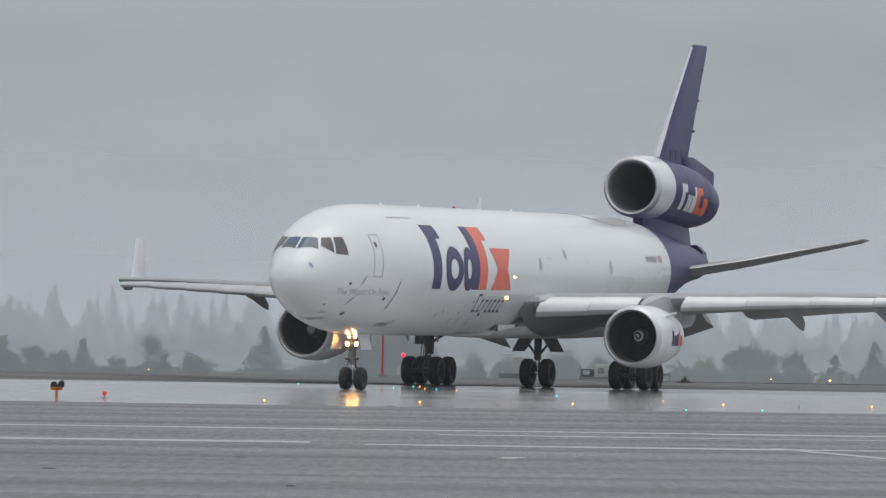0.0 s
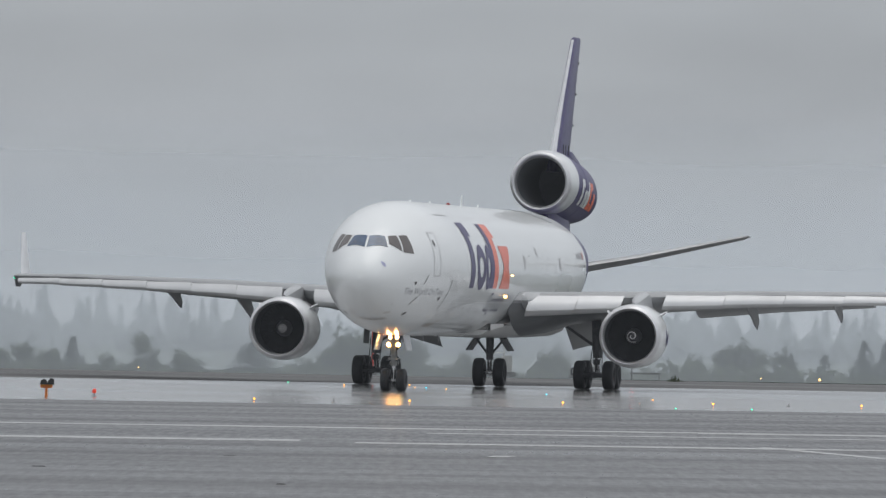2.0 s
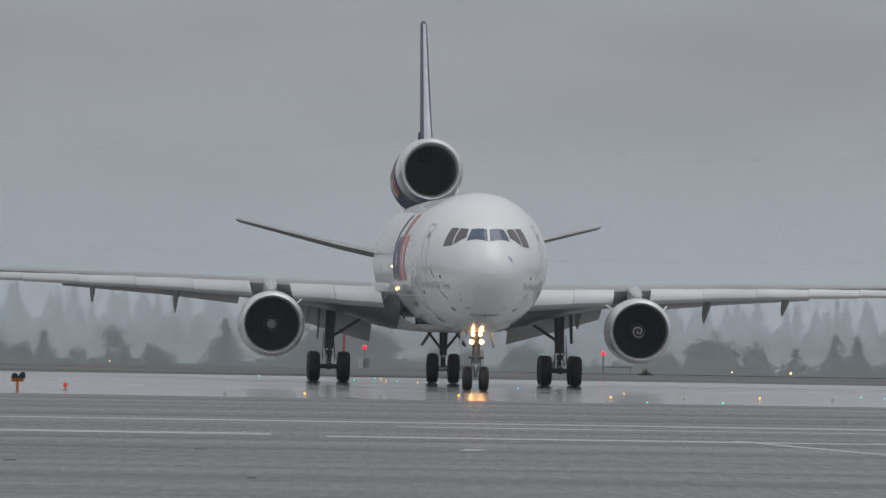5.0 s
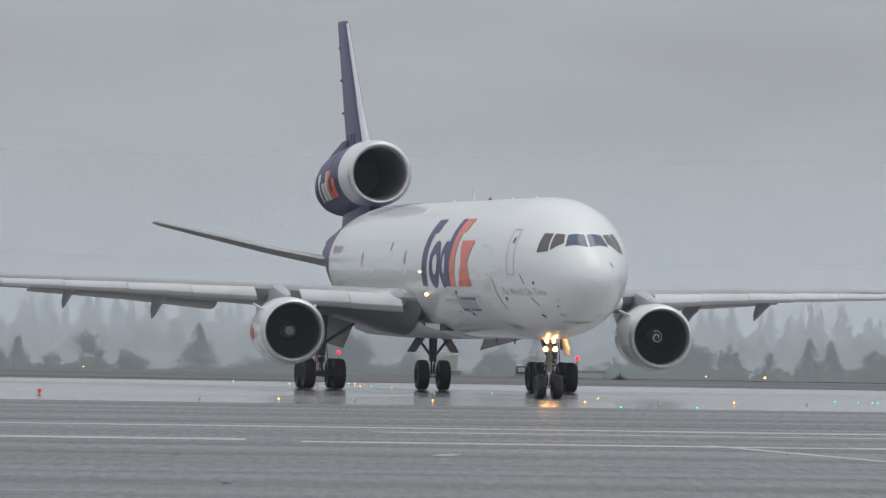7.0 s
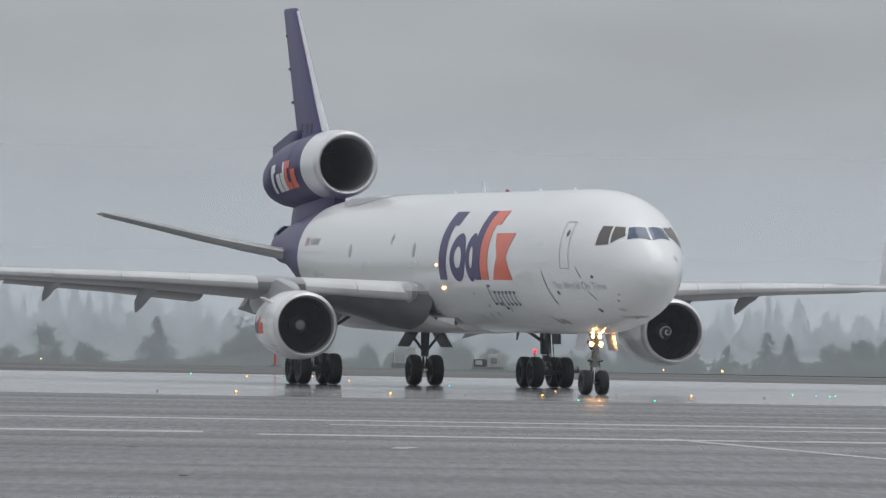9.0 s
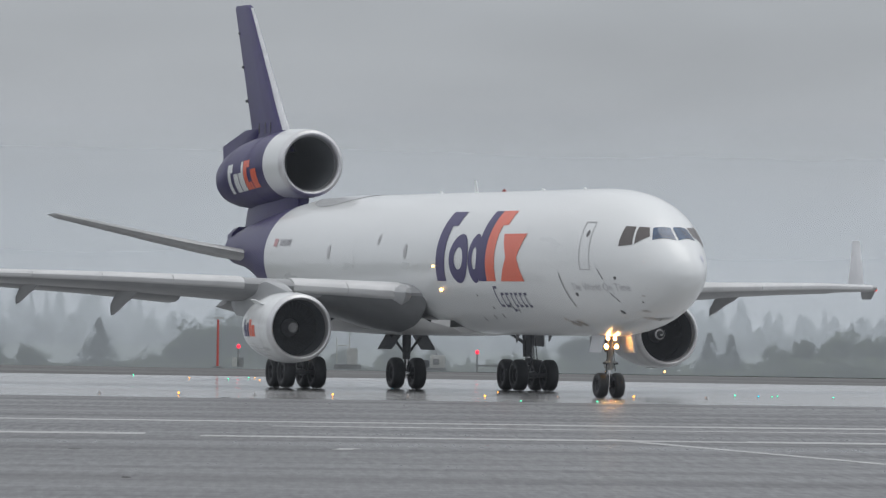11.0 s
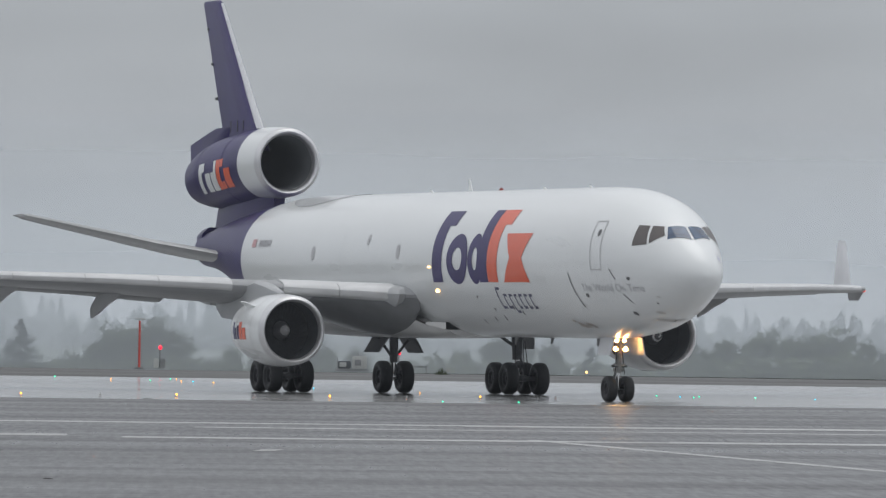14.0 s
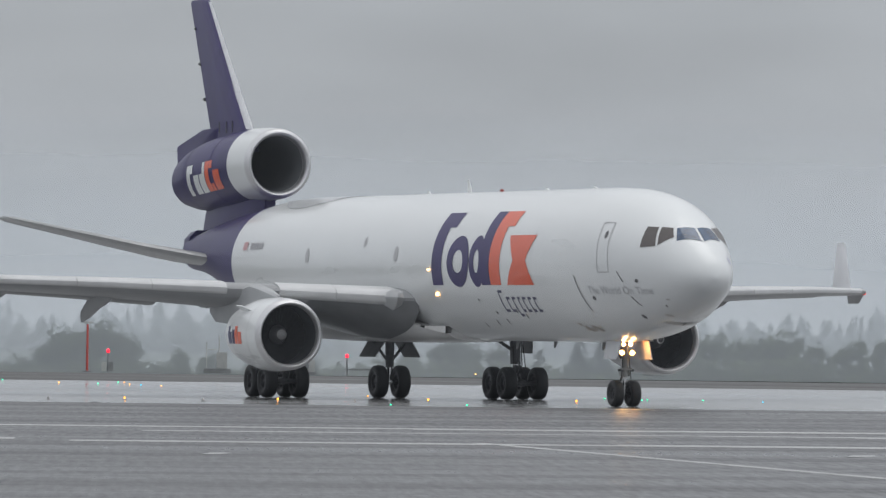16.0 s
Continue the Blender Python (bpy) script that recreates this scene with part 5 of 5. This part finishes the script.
def far_woods():
    """The wooded ridge in the distance, far too many trees to count."""
    rnd = random.Random(9)
    bm = bmesh.new()
    for row, (dist, up, n) in enumerate(((2750, 24, 130), (2450, 0, 150), (2150, -28, 180))):
        for k in range(n):
            b = -260 + 2700 * (k + rnd.uniform(-.9, 1.9)) / n
            x = bearing(b, dist)
            wave = 12 * math.sin(b / 170.0 + row * 2) + 9 * math.sin(b / 61.0 + row) + rnd.triangular(-24, 24, -8)
            top = EYE.z + (up + wave - 30 * b / 1800.0 + (b - 784) * .0168) / 13192.0 * dist
            h = top + 14
            w = rnd.uniform(4.0, 7.5)
            lean, lvl = rnd.uniform(-.25, .25), 11
            for j in range(lvl):
                f = (j + 1) / lvl
                z0, z1 = top - h * .75 * f, top - h * .75 * max(0, j - .5) / lvl
                r0 = w * (.06 + 1.0 * f ** .9) * rnd.uniform(.7, 1.2)
                cx = x + lean * (1 - f) + rnd.uniform(-.25, .25)
                pts = [bm.verts.new((cx + r0 * math.cos(a) * rnd.uniform(.6, 1.25), dist + r0 * math.sin(a), z0 + rnd.uniform(-.9, .5))) for a in (0, .9, 1.8, 2.7, 3.6, 4.5, 5.4)]
                tip = bm.verts.new((cx, dist, z1))
                for i in range(7):
                    bm.faces.new((pts[i], pts[(i + 1) % 7], tip))
    ob = part("far_woods", bm, M_NEEDLE, None, "hazy ridge of dark conifers in the distance", smooth=False)
    tagged(ob, "hazy ridge of dark conifers in the distance", "woods", kind="stuff")


far_woods()


# ---- rain mist: thin scattering banks between the airfield and the trees ----
def mist(dist, z0, z1, amount, fade, seed, rise=0.0):
    m = bpy.data.materials.new("rain_mist")
    m.use_nodes = True
    nt = m.node_tree
    nt.nodes.clear()
    out, tr, df, tl, ad, mx = [nt.nodes.new("ShaderNode" + k) for k in ("OutputMaterial", "BsdfTransparent", "BsdfDiffuse", "BsdfTranslucent", "AddShader", "MixShader")]
    for s in (df, tl):
        s.inputs["Color"].default_value = (.585, .62, .665, 1)
    nt.links.new(df.outputs[0], ad.inputs[0])
    nt.links.new(tl.outputs[0], ad.inputs[1])
    co, sp, n, r1, mul = [nt.nodes.new("ShaderNode" + k) for k in ("TexCoord", "SeparateXYZ", "TexNoise", "MapRange", "Math")]
    n.inputs["Scale"].default_value, n.inputs["Detail"].default_value = 4.0 / dist * 10, 3
    mul.operation = "MULTIPLY"
    nt.links.new(co.outputs["Object"], sp.inputs[0])
    nt.links.new(co.outputs["Object"], n.inputs["Vector"])
    r1.inputs["From Min"].default_value, r1.inputs["From Max"].default_value, r1.inputs["To Min"].default_value, r1.inputs["To Max"].default_value = fade, z1, 1, 0
    r1.interpolation_type = "SMOOTHSTEP"
    nt.links.new(sp.outputs["Z"], r1.inputs[0])
    r2 = nt.nodes.new("ShaderNodeMapRange")
    r2.inputs["From Min"].default_value, r2.inputs["From Max"].default_value, r2.inputs["To Min"].default_value, r2.inputs["To Max"].default_value = .3, .7, amount * .88, amount
    nt.links.new(n.outputs[0], r2.inputs[0])
    if rise:
        r3, m3 = nt.nodes.new("ShaderNodeMapRange"), nt.nodes.new("ShaderNodeMath")
        r3.inputs["From Min"].default_value, r3.inputs["From Max"].default_value = z0, z0 + rise
        m3.operation = "MULTIPLY"
        nt.links.new(sp.outputs["Z"], r3.inputs[0])
        nt.links.new(r3.outputs[0], m3.inputs[0])
        nt.links.new(r1.outputs[0], m3.inputs[1])
        r1 = m3
    nt.links.new(r1.outputs[0], mul.inputs[0])
    nt.links.new(r2.outputs[0], mul.inputs[1])
    nt.links.new(mul.outputs[0], mx.inputs[0])
    nt.links.new(tr.outputs[0], mx.inputs[1])
    nt.links.new(ad.outputs[0], mx.inputs[2])
    nt.links.new(mx.outputs[0], out.inputs["Surface"])
    bm = bmesh.new()
    w = dist * .25
    rows = [[bm.verts.new((x, dist + 3 * math.sin(x * .05), z)) for x in [-w + 2.6 * w * i / 20 for i in range(21)]] for z in (z0, (z0 + z1) / 2, z1)]
    for a, b in zip(rows, rows[1:]):
        for i in range(20):
            bm.faces.new((a[i], a[i + 1], b[i + 1], b[i]))
    ob = part("mist_bank", bm, m, None, "thin bank of pale rain mist")
    tagged(ob, "thin bank of pale rain mist", "mist", kind="structure")


mist(520, -8, 16, .34, 1.5, 1)
mist(1500, -14, 60, .44, 10, 2)
mist(2300, -14, 80, .16, 16, 4)
mist(2600, -14, 90, .16, 18, 5)
mist(246, .2, 22, .032, 14, 3, 1.6)


# ---- what moves ----
TAXI = [
    (0, -3.993, 338.959, 0.042, -109.96, -0.115, -0.288), (0.5, -3.484, 336.834, 0.036, -107.33, -0.120, -0.274), (1, -2.926, 334.718, 0.029, -104.82, -0.123, -0.259),
    (1.5, -2.321, 332.604, 0.024, -102.38, -0.124, -0.243), (2, -1.635, 330.490, 0.019, -100.03, -0.123, -0.227), (2.5, -0.922, 328.379, 0.014, -97.67, -0.121, -0.210),
    (3, -0.182, 326.279, 0.010, -95.36, -0.117, -0.194), (3.5, 0.588, 324.242, 0.007, -93.29, -0.111, -0.178), (4, 1.413, 322.285, 0.004, -91.32, -0.105, -0.163),
    (4.5, 2.236, 320.389, 0.002, -89.29, -0.097, -0.148), (7, 7.247, 312.908, 0.001, -79.40, -0.054, -0.087), (7.5, 8.196, 311.251, 0.002, -78.04, -0.042, -0.076),
    (8, 9.100, 309.598, 0.004, -76.81, -0.029, -0.066), (10.5, 12.797, 302.346, 0.016, -72.75, 0.028, -0.030), (11, 13.457, 301.045, 0.020, -72.22, 0.039, -0.024),
    (11.5, 14.069, 299.762, 0.023, -71.78, 0.049, -0.019), (12, 14.616, 298.520, 0.026, -71.56, 0.059, -0.014), (12.5, 15.130, 297.284, 0.030, -71.42, 0.069, -0.009),
    (13, 15.621, 296.030, 0.034, -71.27, 0.079, -0.005), (13.5, 16.083, 294.713, 0.038, -71.20, 0.089, 0.000), (14, 16.549, 293.316, 0.043, -71.18, 0.099, 0.005),
    (14.5, 17.018, 291.860, 0.048, -71.08, 0.110, 0.010), (15, 17.512, 290.422, 0.053, -71.05, 0.121, 0.015), (15.5, 17.988, 289.001, 0.059, -71.02, 0.132, 0.021),
    (16, 18.486, 287.576, 0.065, -70.99, 0.143, 0.026)]


def rolled(px, py):
    """Metres run by a wheel at (px, py) of the aircraft, time by time."""
    out, total, last = [], 0.0, None
    for t, x, y, z, yaw, pitch, bank in TAXI:
        a = radians(yaw)
        p = Vector((x + px * math.cos(a) - py * math.sin(a), y + px * math.sin(a) + py * math.cos(a)))
        if last is not None:
            total += (p - last).dot(Vector((math.cos(a), math.sin(a))))
        last = p
        out.append((t, total))
    return out


def motions():
    walk(plane, [(t, pose(x, y, z, bank, -pitch, yaw)) for t, x, y, z, yaw, pitch, bank in TAXI])
    for ob, x, y, r in WHEELS:
        runs = rolled(x, y)
        ts, ds = [a for a, b in runs], [b for a, b in runs]
        walk(ob, [(k * .2, pose(x, y, r, 0, math.degrees(float(np.interp(k * .2, ts, ds)) / r), 0)) for k in range(81)])
    # slats come in first, then the flaps creep up
    for ob, p, axis, size in SLATS:
        rows = []
        for t in [k * .5 for k in range(33)]:
            f = float(np.interp(t, (0, 5.0, 7.0, 8.2, 9.8, 16), (1, 1, .80, .5, 0, 0)))
            m = Matrix.Translation(p + Vector((.42, 0, -.47)) * f * size) @ Matrix.Rotation(radians(26 * f), 4, axis) @ Matrix.Translation(-p)
            rows.append((t, m))
        walk(ob, rows)
    for ob, p, axis, inner in FLAPS:
        rows = []
        for t in [k * .5 for k in range(33)]:
            f = float(np.interp(t, (0, 7, 8.2, 10.5, 12.5, 14, 16), (1, 1, .95, .8, .6, .45, .28)))
            f = f ** 2.2 if inner else f
            m = Matrix.Translation(p + Vector((1.0 if inner else .5, 0, .05)) * (1 - f)) @ Matrix.Rotation(radians((23 if inner else 14) * (1 - f)), 4, axis) @ Matrix.Translation(-p)
            rows.append((t, m))
        walk(ob, rows)
    for ob, x, y, z in FANS:
        walk(ob, [(k * .1, pose(x, y, z, -k * 47.0, 0, 0)) for k in range(161)])
    # the guard lamps turn away and back every two seconds, odd and even by turns
    for ob, x, y, z, odd in GUARD:
        rows = []
        for k in range(161):
            t = k * .1
            ph = (t + (1.0 if odd else 0)) % 2.0
            a = 0 if ph < .75 else 60 * (ph - .7) / .1 if ph < .95 else 180 if ph < 1.75 else 180 + 60 * (ph - 1.7) / .1
            rows.append((t, pose(x, y, z, 0, 0, a)))
        walk(ob, rows)


motions()
